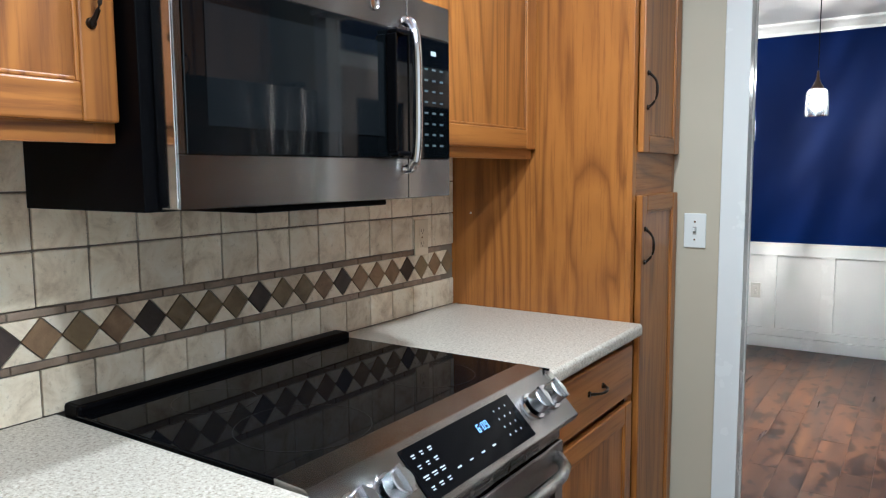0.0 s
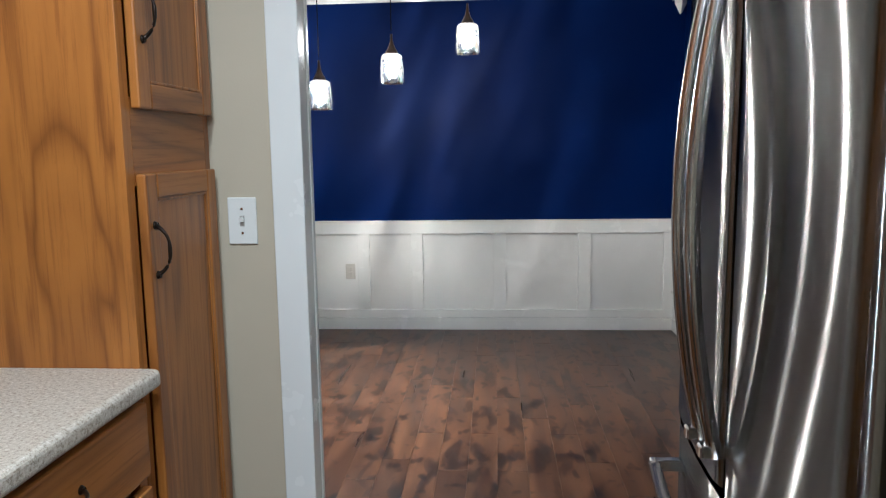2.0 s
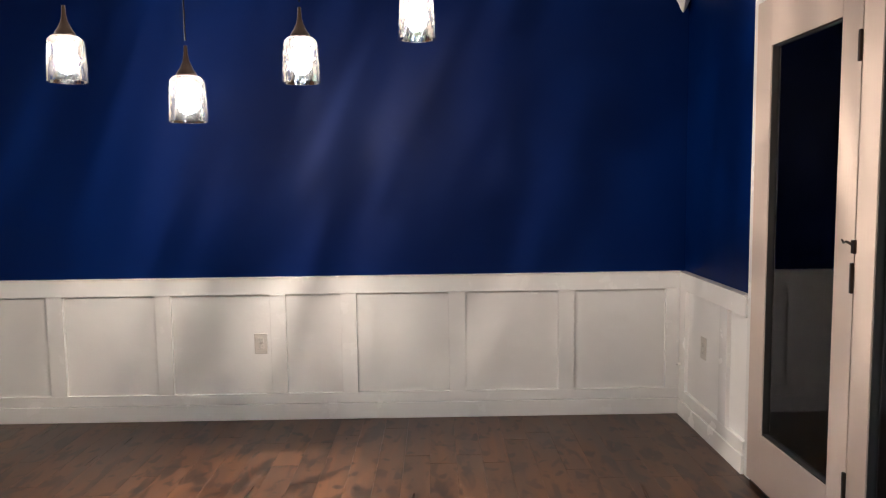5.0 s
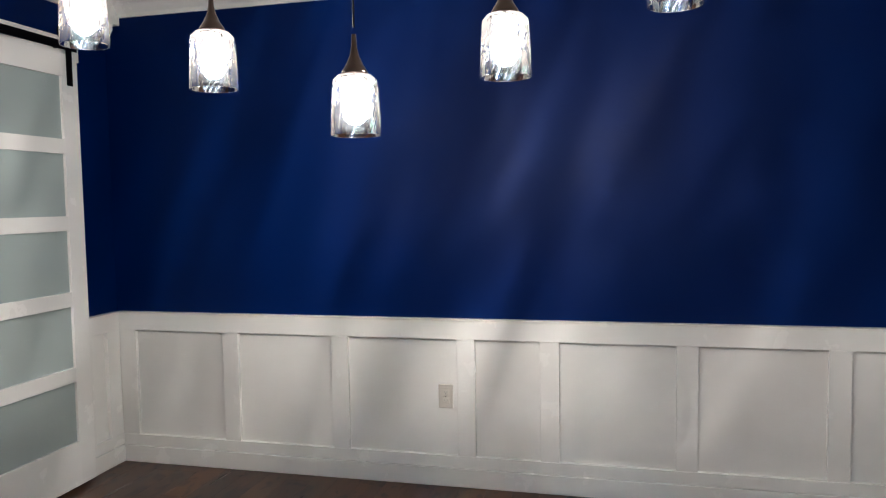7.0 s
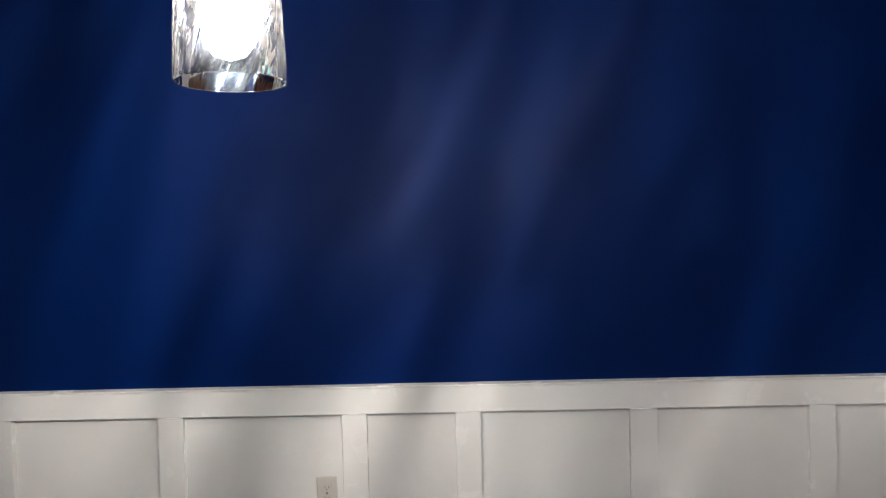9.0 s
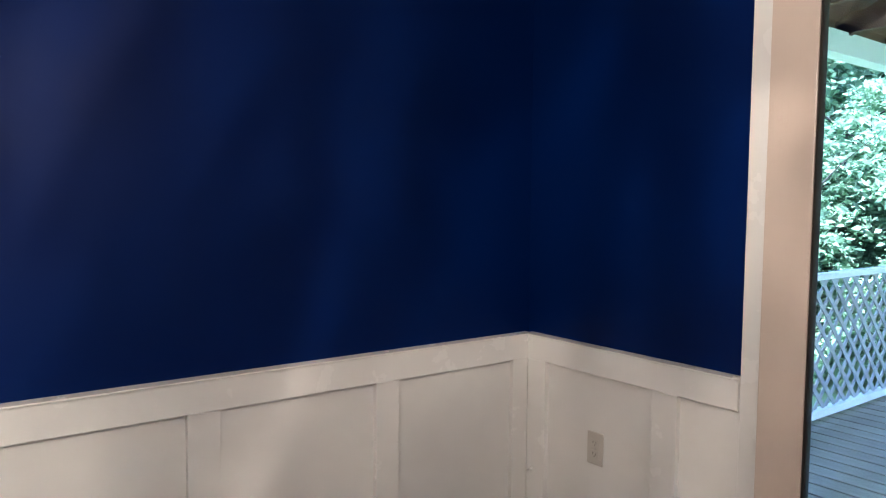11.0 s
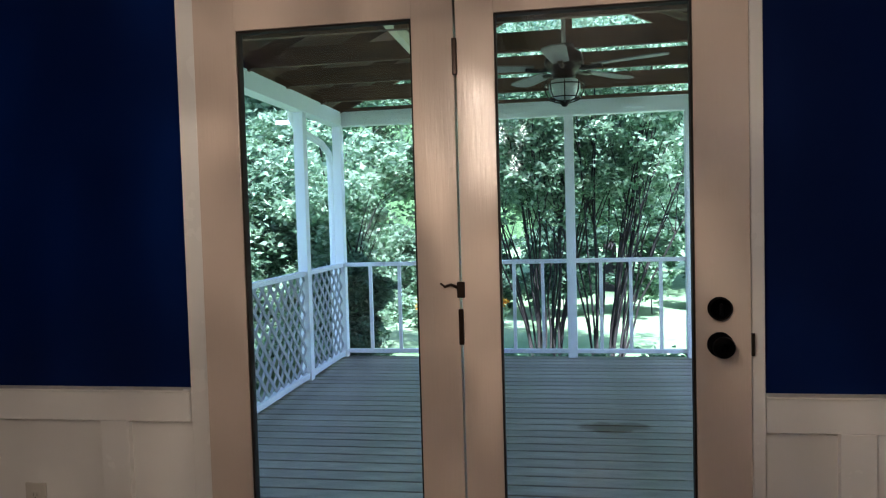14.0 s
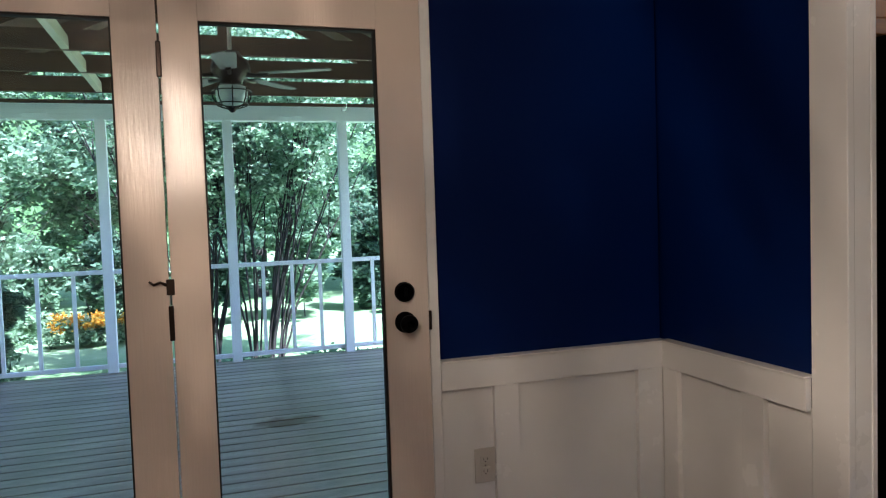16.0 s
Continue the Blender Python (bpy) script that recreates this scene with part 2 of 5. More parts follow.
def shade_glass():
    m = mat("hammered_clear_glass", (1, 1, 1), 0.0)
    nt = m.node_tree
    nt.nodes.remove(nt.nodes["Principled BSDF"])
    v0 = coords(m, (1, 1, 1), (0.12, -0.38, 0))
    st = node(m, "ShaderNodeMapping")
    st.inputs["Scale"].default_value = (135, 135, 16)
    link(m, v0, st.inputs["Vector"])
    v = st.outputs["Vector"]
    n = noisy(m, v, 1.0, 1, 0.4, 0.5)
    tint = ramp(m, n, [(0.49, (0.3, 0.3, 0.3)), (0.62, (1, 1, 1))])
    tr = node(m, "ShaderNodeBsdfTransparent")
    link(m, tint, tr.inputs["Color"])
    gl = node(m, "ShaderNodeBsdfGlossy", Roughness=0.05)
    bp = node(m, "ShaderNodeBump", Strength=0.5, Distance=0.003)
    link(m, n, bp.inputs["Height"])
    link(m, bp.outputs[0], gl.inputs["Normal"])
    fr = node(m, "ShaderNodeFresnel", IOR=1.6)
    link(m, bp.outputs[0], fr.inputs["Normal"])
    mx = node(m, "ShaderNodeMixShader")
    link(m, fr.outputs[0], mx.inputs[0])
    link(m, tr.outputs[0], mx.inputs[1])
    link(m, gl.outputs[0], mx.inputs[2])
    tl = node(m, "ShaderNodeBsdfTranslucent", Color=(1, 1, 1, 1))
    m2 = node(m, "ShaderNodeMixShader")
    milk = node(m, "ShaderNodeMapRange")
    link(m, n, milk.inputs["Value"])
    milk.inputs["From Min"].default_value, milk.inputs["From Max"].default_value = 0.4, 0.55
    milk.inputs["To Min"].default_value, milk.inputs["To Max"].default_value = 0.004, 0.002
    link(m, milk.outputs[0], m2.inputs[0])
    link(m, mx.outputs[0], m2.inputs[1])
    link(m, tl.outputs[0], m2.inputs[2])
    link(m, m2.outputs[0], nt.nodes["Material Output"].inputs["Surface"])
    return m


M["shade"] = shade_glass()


def glowing_bulb():
    m = mat("lit_bulb", (1, 1, 1), 0.0)
    nt = m.node_tree
    nt.nodes.remove(nt.nodes["Principled BSDF"])
    tr = node(m, "ShaderNodeBsdfTransparent", Color=(1, 1, 1, 1))
    em = node(m, "ShaderNodeEmission", Color=(1, 0.88, 0.7, 1), Strength=5.0)
    ad = node(m, "ShaderNodeAddShader")
    link(m, tr.outputs[0], ad.inputs[0])
    link(m, em.outputs[0], ad.inputs[1])
    link(m, ad.outputs[0], nt.nodes["Material Output"].inputs["Surface"])
    return m


M["bulb"] = glowing_bulb()
M["deck"] = mat("weathered_deck", (0.2, 0.2, 0.19), 0.45)
_v = coords(M["deck"], (3, 1.0, 3))
_n = noisy(M["deck"], _v, 2.0, 5, 0.65)
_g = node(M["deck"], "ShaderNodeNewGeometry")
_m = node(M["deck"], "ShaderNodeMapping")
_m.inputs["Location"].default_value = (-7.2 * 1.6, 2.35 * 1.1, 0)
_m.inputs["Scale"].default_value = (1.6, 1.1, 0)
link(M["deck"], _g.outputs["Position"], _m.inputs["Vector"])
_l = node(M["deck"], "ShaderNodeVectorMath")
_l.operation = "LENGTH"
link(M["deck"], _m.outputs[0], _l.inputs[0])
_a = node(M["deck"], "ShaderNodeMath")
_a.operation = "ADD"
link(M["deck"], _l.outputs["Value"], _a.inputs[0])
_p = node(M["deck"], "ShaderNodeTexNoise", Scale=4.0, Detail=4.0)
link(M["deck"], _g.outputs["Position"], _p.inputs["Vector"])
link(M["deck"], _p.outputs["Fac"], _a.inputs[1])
_c = ramp(M["deck"], _n, [(0.3, (0.16, 0.135, 0.115)), (0.55, (0.32, 0.28, 0.24)), (0.75, (0.48, 0.43, 0.375))])
_o = node(M["deck"], "ShaderNodeObjectInfo")
_c = mul(M["deck"], _c, ramp(M["deck"], _o.outputs["Random"], [(0.0, (0.68, 0.66, 0.63)), (0.5, (0.92, 0.9, 0.88)), (1.0, (1.12, 1.1, 1.08))]))
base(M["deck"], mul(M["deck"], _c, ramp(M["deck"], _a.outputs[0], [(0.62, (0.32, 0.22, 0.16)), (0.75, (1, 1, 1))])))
rough_from(M["deck"], _n, 0.22, 0.45)
M["exterior"] = paint("exterior_white_paint", (0.82, 0.83, 0.85), 0.5)
M["rafter"] = mat("brown_lumber", (0.09, 0.05, 0.03), 0.7)
_n = noisy(M["rafter"], coords(M["rafter"], (3, 1, 8)), 2.0, 4)
base(M["rafter"], ramp(M["rafter"], _n, [(0.3, (0.06, 0.027, 0.015)), (0.7, (0.14, 0.07, 0.036))]))


def foliage(name, a, b, c):
    m = mat(name, a, 0.6, 0.0, Specular_IOR_Level=0.2)
    g = node(m, "ShaderNodeNewGeometry")
    base(m, ramp(m, g.outputs["Random Per Island"], [(0.0, a), (0.5, b), (1.0, c)]))
    tl = node(m, "ShaderNodeBsdfTranslucent")
    link(m, m.node_tree.nodes["Principled BSDF"].inputs["Base Color"].links[0].from_socket, tl.inputs["Color"])
    mx = node(m, "ShaderNodeMixShader")
    mx.inputs[0].default_value = 0.5
    link(m, m.node_tree.nodes["Principled BSDF"].outputs[0], mx.inputs[1])
    link(m, tl.outputs[0], mx.inputs[2])
    link(m, mx.outputs[0], m.node_tree.nodes["Material Output"].inputs["Surface"])
    return m


M["leaf_dark"] = foliage("dark_leaves", (0.04, 0.08, 0.05), (0.1, 0.17, 0.11), (0.2, 0.3, 0.2))
M["leaf_mid"] = foliage("green_leaves", (0.07, 0.13, 0.07), (0.17, 0.27, 0.16), (0.34, 0.47, 0.32))
M["leaf_light"] = foliage("bright_leaves", (0.11, 0.2, 0.1), (0.26, 0.38, 0.24), (0.46, 0.58, 0.42))
M["flower"] = foliage("yellow_flowers", (0.6, 0.3, 0.03), (0.7, 0.45, 0.05), (0.6, 0.2, 0.03))
M["bark"] = mat("grey_brown_bark", (0.024, 0.018, 0.014), 0.9)
_n = noisy(M["bark"], coords(M["bark"], (12, 12, 2)), 2.0, 4)
base(M["bark"], ramp(M["bark"], _n, [(0.3, (0.012, 0.009, 0.008)), (0.7, (0.035, 0.028, 0.024))]))
M["grass"] = mat("lawn", (0.1, 0.19, 0.05), 0.8)
_v = coords(M["grass"], (1, 1, 1))
_n = noisy(M["grass"], _v, 0.35, 6, 0.7)
base(M["grass"], ramp(M["grass"], _n, [(0.3, (0.08, 0.16, 0.055)), (0.5, (0.17, 0.26, 0.12)), (0.7, (0.28, 0.36, 0.21))]))


# white slats greyed so their colour holds the shade on the porch side
M["slat"] = paint("shaded_white_slat", (0.34, 0.35, 0.36), 0.7)
M["pine"] = mat("bare_pine", (0.66, 0.6, 0.46), 0.7)
M["fanblade"] = mat("grey_fan_blade", (0.22, 0.21, 0.2), 0.45)
M["bowl"] = mat("frosted_bowl", (0.6, 0.62, 0.6), 0.25)
M["wood_far"] = mat("far_woodland", (0.03, 0.06, 0.02), 0.9)
_n = noisy(M["wood_far"], coords(M["wood_far"], (1, 1, 1)), 1.5, 8, 0.75)
base(M["wood_far"], ramp(M["wood_far"], _n, [(0.35, (0.03, 0.06, 0.025)), (0.55, (0.12, 0.22, 0.08)), (0.7, (0.25, 0.36, 0.18))]))


# shapes
def box(bm, x0, x1, y0, y1, z0, z1, bevel=0.0):
    r = bmesh.ops.create_cube(bm, size=1)
    c = Vector(((x0 + x1) / 2, (y0 + y1) / 2, (z0 + z1) / 2))
    s = Vector((abs(x1 - x0), abs(y1 - y0), abs(z1 - z0)))
    for v in r["verts"]:
        v.co = Vector((v.co.x * s.x, v.co.y * s.y, v.co.z * s.z)) + c
    if bevel > 0:
        edges = list({e for v in r["verts"] for e in v.link_edges})
        bmesh.ops.bevel(bm, geom=edges, offset=min(bevel, min(s) * 0.45), segments=2, affect="EDGES", profile=0.5)
    return bm


def boxes(*specs, bevel=0.0):
    bm = bmesh.new()
    for s in specs:
        box(bm, *s, bevel=bevel)
    return bm


def mesh_ob(name, bm, material, smooth=False):
    me = bpy.data.meshes.new(name)
    bm.to_mesh(me)
    bm.free()
    for p in me.polygons:
        p.use_smooth = smooth
    me.materials.append(material)
    return new(name, me)


def part(name, bm, material, parent, label="", smooth=False):
    ob = mesh_ob(name, bm, material, smooth)
    ob.parent = parent
    ob.matrix_parent_inverse = Matrix.Translation(-parent.location)
    if label:
        tagged(ob, label=label)
    return ob


def split(name, specs, material, parent, label="", bevel=0.0):
    """One part for each box."""
    return [part(name, boxes(s, bevel=bevel), material, parent, label) for s in specs]


def thing(name, place, label, category, group=""):
    ob = new(name)
    ob.empty_display_size = 0.1
    ob.location = place
    return tagged(ob, label, category, group)


def structure(name, bm, material, label=""):
    return tagged(mesh_ob(name, bm, material), label=label, kind="structure")


def tube(bm, pts, radii, seg=10, caps=True):
    pts = [Vector(p) for p in pts]
    if not hasattr(radii, "__len__"):
        radii = [radii] * len(pts)
    rings = []
    for i, p in enumerate(pts):
        d = (pts[min(i + 1, len(pts) - 1)] - pts[max(i - 1, 0)]).normalized()
        a = Vector((0, 0, 1)) if abs(d.z) < 0.9 else Vector((1, 0, 0))
        u = d.cross(a).normalized()
        w = d.cross(u)
        rings.append([bm.verts.new(p + (u * math.cos(k * math.tau / seg) + w * math.sin(k * math.tau / seg)) * radii[i]) for k in range(seg)])
    for a, b in zip(rings, rings[1:]):
        for k in range(seg):
            bm.faces.new((a[k], a[(k + 1) % seg], b[(k + 1) % seg], b[k]))
    if caps:
        bm.faces.new(rings[0])
        bm.faces.new(list(reversed(rings[-1])))
    return bm


def lathe(bm, centre, profile, seg=24):
    c = Vector(centre)
    rings = [[bm.verts.new(c + Vector((r * math.cos(k * math.tau / seg), r * math.sin(k * math.tau / seg), z))) for k in range(seg)] for r, z in profile]
    for a, b in zip(rings, rings[1:]):
        for k in range(seg):
            bm.faces.new((a[k], a[(k + 1) % seg], b[(k + 1) % seg], b[k]))
    return bm

# rooms: dining room x 0.19..4.37, y -3.36..0; kitchen x 1.735..4.6, y -8..-3.53
W, E, S, H = 0.19, 4.37, -3.36, 2.44
RAIL = 0.807
OPX0, OPX1, OPZ = 2.602, 3.578, 2.08
SW, KE = -3.45, -3.435
DY0, DY1, DZ = -0.95, -2.48, 2.045

structure("wall_north", boxes((W - 0.15, E + 0.02, 0.02, 0.17, 0, H)), M["blue"], "navy blue painted dining room wall above white wainscot")
structure("wall_west", boxes((W - 0.17, W - 0.02, S, 0.02, 0, H)), M["blue"], "navy blue painted wall behind the sliding door")
structure("wall_east", boxes((E + 0.02, E + 0.17, S, DY1, 0, H), (E + 0.02, E + 0.17, DY0, 0.17, 0, H), (E + 0.02, E + 0.17, DY1, DY0, DZ, H)), M["blue"], "navy blue painted wall around the glass patio doors")
structure("wall_south", boxes((W - 0.15, OPX0 - 0.02, SW - 0.04, SW - 0.02, 0, H), (OPX1 + 0.02, E + 0.17, S - 0.04, S - 0.02, 0, H), (OPX0 - 0.02, OPX1 + 0.02, S - 0.04, S - 0.02, OPZ + 0.02, H)), M["blue"], "navy blue painted wall around the kitchen opening")
structure("kitchen_wall_north", boxes((1.5, OPX0 - 0.02, -3.53, SW - 0.04, 0, H), (OPX1 + 0.02, 4.6, KE, S - 0.04, 0, H), (OPX0 - 0.02, OPX1 + 0.02, -3.53, S - 0.04, OPZ + 0.02, H)), M["beige"], "beige painted kitchen wall beside the dining opening")
structure("kitchen_wall_west", boxes((1.58, 1.735, -8.1, -3.53, 0, H)), M["beige"], "beige kitchen wall behind the cabinets")
structure("kitchen_wall_east", boxes((4.6, 4.75, -8.1, -3.44, 0, H)), M["beige"], "beige kitchen wall behind the refrigerator")
structure("kitchen_wall_south", boxes((1.58, 4.75, -8.25, -8.1, 0, H)), M["beige"], "plain beige kitchen wall")
structure("alcove_wall", boxes((3.52, 4.6, -4.62, -4.47, 0, H)), M["beige"], "beige wall end beside the refrigerator")
structure("ceiling", boxes((W - 0.17, E + 0.17, SW - 0.02, 0.17, H, H + 0.1)), M["ceil"], "white textured dining room ceiling")
structure("kitchen_ceiling", boxes((1.58, 4.75, -8.25, S - 0.05, H, H + 0.1)), M["ceil"], "white kitchen ceiling")
floor = structure("floor", boxes((W - 0.17, E + 0.17, -8.25, 0.17, -0.12, -0.004)), M["gap"], "dark hand scraped hardwood floor")

# crown moulding
CROWN = [(0, 2.355), (0.012, 2.355), (0.018, 2.375), (0.05, 2.41), (0.07, 2.425), (0.075, 2.44), (0, 2.44)]


def crown(name, p0, p1, inward):
    bm = bmesh.new()
    n = Vector(inward)
    a = [bm.verts.new(Vector((*p0, 0)) + n * d + Vector((0, 0, z))) for d, z in CROWN]
    b = [bm.verts.new(Vector((*p1, 0)) + n * d + Vector((0, 0, z))) for d, z in CROWN]
    k = len(a)
    for i in range(k):
        bm.faces.new((a[i], a[(i + 1) % k], b[(i + 1) % k], b[i]))
    bm.faces.new(a)
    bm.faces.new(list(reversed(b)))
    bmesh.ops.recalc_face_normals(bm, faces=bm.faces)
    return structure(name, bm, M["white"], "white crown moulding")


crown("crown_moulding", (W, 0.02), (E, 0.02), (0, -1, 0))
crown("crown_moulding", (W - 0.02, S), (W - 0.02, 0), (1, 0, 0))
crown("crown_moulding", (E + 0.02, 0), (E + 0.02, S), (-1, 0, 0))
crown("crown_moulding", (E, S - 0.02), (W, S - 0.02), (0, 1, 0))
for cx, cy in ((W + 0.03, -0.03), (E - 0.03, -0.03), (W + 0.03, S + 0.03), (E - 0.03, S + 0.03)):
    bm = boxes((cx - 0.048, cx + 0.048, cy - 0.048, cy + 0.048, 2.315, 2.439), bevel=0.004)
    prof = [(0.062, 2.316), (0.05, 2.3), (0.052, 2.285), (0.036, 2.265), (0.02, 2.235), (0.009, 2.222), (0.001, 2.215)]
    lathe(bm, (cx, cy, 0), [(r * 0.78, z) for r, z in prof], 4)
    structure("crown_corner_block", bm, M["white"], "white crown corner block with a pointed drop")


# wainscot: a run is laid out along its wall, then turned into place
def wainscot(name, length, stiles, place, turn, label):
    """stiles: pairs of start and end along the wall; the fields between them are recessed."""
    root = mesh_ob(name, boxes((0, length, 0, 0.016, 0.004, RAIL - 0.09)), M["wains"])
    tagged(root, label=label, kind="structure")
    root.matrix_world = pose(*place, 0, 0, turn)

    def sub(n, bm, lab=""):
        ob = mesh_ob(n, bm, M["white"])
        ob.parent = root
        if lab:
            tagged(ob, label=lab)
    sub("top_rail", boxes((0, length, -0.02, 0.001, RAIL - 0.093, RAIL - 0.003), bevel=0.0015))
    sub("cap", boxes((0, length, -0.026, 0.02, RAIL - 0.003, RAIL + 0.004), bevel=0.002))
    sub("bottom_rail", boxes((0, length, -0.02, 0.001, 0.092, 0.15), bevel=0.0015))
    sub("baseboard", boxes((0, length, -0.027, 0.001, 0, 0.09), bevel=0.003))
    for a, b in stiles:
        sub("stile", boxes((a, b, -0.0195, 0.001, 0.15, RAIL - 0.093), bevel=0.0012))
    return root


def inv(pairs, origin):
    return [(a - origin, b - origin) for a, b in pairs]


wainscot("wainscot_north", E - W, inv([(W + 0.02, 0.307), (0.82, 0.909), (1.42, 1.509), (2.06, 2.147), (2.454, 2.542), (3.056, 3.149), (3.67, 3.76), (4.275, E - 0.02)], W), (W, 0.0, 0), 0, "white board and batten wainscot under the navy wall")
wainscot("wainscot_east", 0.89, [(0.02, 0.114), (0.594, 0.687)], (E, 0.0, 0), -90, "white wainscot between room corner and patio doors")
wainscot("wainscot_east", 3.36 - 2.515, [(0.18, 0.268), (0.725, 0.825)], (E, -2.515, 0), -90, "white wainscot beside the patio doors")
wainscot("wainscot_west", 0.60, [(0.28, 0.37), (0.485, 0.58)], (W, -0.60, 0), 90, "white wainscot beside the sliding door")
wainscot("wainscot_south", E - 3.70, [(0.02, 0.10), (0.42, 0.51)], (E, S, 0), 180, "white wainscot beside the kitchen opening")
wainscot("wainscot_south", 2.48 - W, [(0.0, 0.09), (0.6, 0.69), (1.2, 1.29), (1.8, 1.89), (2.2, 2.31)], (2.48, SW, 0), 180, "white wainscot along the wall")

# kitchen opening: lining and casings
structure("opening_lining", boxes((OPX0 - 0.02, OPX0, -3.53, SW, 0, OPZ), (OPX1, OPX1 + 0.02, KE, S, 0, OPZ), (OPX0 - 0.02, OPX1 + 0.02, -3.53, S, OPZ, OPZ + 0.02)), M["white"], "white painted lining of the kitchen opening")
for y0, y1 in ((-3.548, -3.53), (S - 0.02, S + 0.004)):
    wd = 0.075 if y0 < -3.5 else 0.118
    for x0, x1 in ((OPX0 - wd, OPX0 + 0.003), (OPX1 - 0.003, OPX1 + wd)):
        shift = 0.0
        if y0 < -3.5 and x0 > 3:
            shift = KE + 3.53
        elif y0 > -3.5 and x0 < 3:
            shift = SW - S
        bm = boxes((x0, x1, y0 + shift, y1 + shift, 0, OPZ + 0.06), bevel=0.003)
        structure("casing", bm, M["white"], "white door casing of the kitchen opening")
    structure("casing", boxes((OPX0 - wd, OPX1 + wd, y0, y1, OPZ + 0.061, OPZ + 0.14), bevel=0.003), M["white"], "white head casing of the kitchen opening")


# patio doors
def patio_doors():
    frame_ob = structure("door_frame", boxes((E - 0.014, E + 0.16, DY0 + 0.0, -0.891, 0, 2.14), (E - 0.014, E + 0.16, -2.515, DY1, 0, 2.14), (E - 0.014, E + 0.16, DY1, DY0, DZ, 2.14), bevel=0.004), M["white"], "white painted patio door frame and casing")
    structure("threshold", boxes((E - 0.01, E + 0.17, DY1, DY0, -0.004, 0.02), bevel=0.003), M["bronze"], "dark metal threshold under the patio doors")
    for side, (ya, yb) in enumerate(((-1.712, DY0 - 0.003), (DY1 + 0.003, -1.718))):
        leaf = tagged(new("patio_door"), "white glazed patio door, closed, looking onto the porch" if side == 0 else "white glazed patio door with black knob and deadbolt, closed", "door")
        leaf.location = (E - 0.03, (ya + yb) / 2, 0.02)
        g0, g1 = ((-1.595, -1.082) if side == 0 else (-2.338, -1.823))
        x0, x1 = E - 0.027, E + 0.017
        z0, z1, gz0, gz1 = 0.022, DZ - 0.003, 0.25, 1.853
        part("stile", boxes((x0, x1, ya, g0, z0, z1), bevel=0.002), M["door"], leaf)
        part("stile", boxes((x0, x1, g1, yb, z0, z1), bevel=0.002), M["door"], leaf)
        part("top_rail", boxes((x0, x1, g0, g1, gz1, z1)), M["door"], leaf)
        part("bottom_rail", boxes((x0, x1, g0, g1, z0, gz0)), M["door"], leaf)
        bead = [(x0 + 0.006, x1 - 0.006, g0, g0 + 0.005, gz0, gz1), (x0 + 0.006, x1 - 0.006, g1 - 0.005, g1, gz0, gz1), (x0 + 0.006, x1 - 0.006, g0 + 0.005, g1 - 0.005, gz1 - 0.005, gz1), (x0 + 0.006, x1 - 0.006, g0 + 0.005, g1 - 0.005, gz0, gz0 + 0.005)]
        split("glazing_bead", bead, M["gap"], leaf, "dark glazing bead")
        pane = part("pane", boxes(((x0 + x1) / 2 - 0.002, (x0 + x1) / 2 + 0.002, g0 + 0.004, g1 - 0.004, gz0 + 0.004, gz1 - 0.004)), M["glass"], leaf, "clear reflecting glass pane")
        pane.visible_shadow = False
        if side == 0:
            for z in (1.74, 1.0, 0.3):
                part("hinge", boxes((x0 - 0.012, x0 - 0.001, -1.722, -1.708, z - 0.05, z + 0.05), bevel=0.003), M["bronze"], leaf, "dark aged hinge")
            bm = boxes((x0 - 0.008, x0 + 0.001, -1.727, -1.705, 1.08, 1.125), bevel=0.002)
            tube(bm, [(x0 - 0.006, -1.705, 1.11), (x0 - 0.014, -1.69, 1.118), (x0 - 0.012, -1.672, 1.112), (x0 - 0.012, -1.66, 1.122)], [0.005, 0.004, 0.004, 0.003], 8)
            part("latch_hook", bm, M["bronze"], leaf, "dark hook latch")
        else:
            bm = bmesh.new()
            tube(bm, [(x0 + 0.002, -2.398, 1.045), (x0 - 0.012, -2.398, 1.045), (x0 - 0.016, -2.398, 1.045)], [0.031, 0.031, 0.026], 24)
            bolt = part("deadbolt", bm, M["black"], leaf, "round black deadbolt", True)
            part("thumb_turn", boxes((x0 - 0.03, x0 - 0.016, -2.402, -2.394, 1.03, 1.06), bevel=0.002), M["black"], bolt)
            bm = bmesh.new()
            tube(bm, [(x0 + 0.002, -2.398, 0.95), (x0 - 0.008, -2.398, 0.95), (x0 - 0.01, -2.398, 0.95), (x0 - 0.03, -2.398, 0.95), (x0 - 0.036, -2.398, 0.95), (x0 - 0.05, -2.398, 0.95), (x0 - 0.062, -2.398, 0.95), (x0 - 0.066, -2.398, 0.95)], [0.033, 0.033, 0.012, 0.011, 0.022, 0.029, 0.024, 0.012], 24)
            part("door_handle", bm, M["black"], leaf, "round black door knob", True)
            part("strike_plate", boxes((x0 - 0.006, x0 + 0.001, DY1 - 0.004, DY1 + 0.004, 0.92, 0.98)), M["bronze"], leaf)


patio_doors()


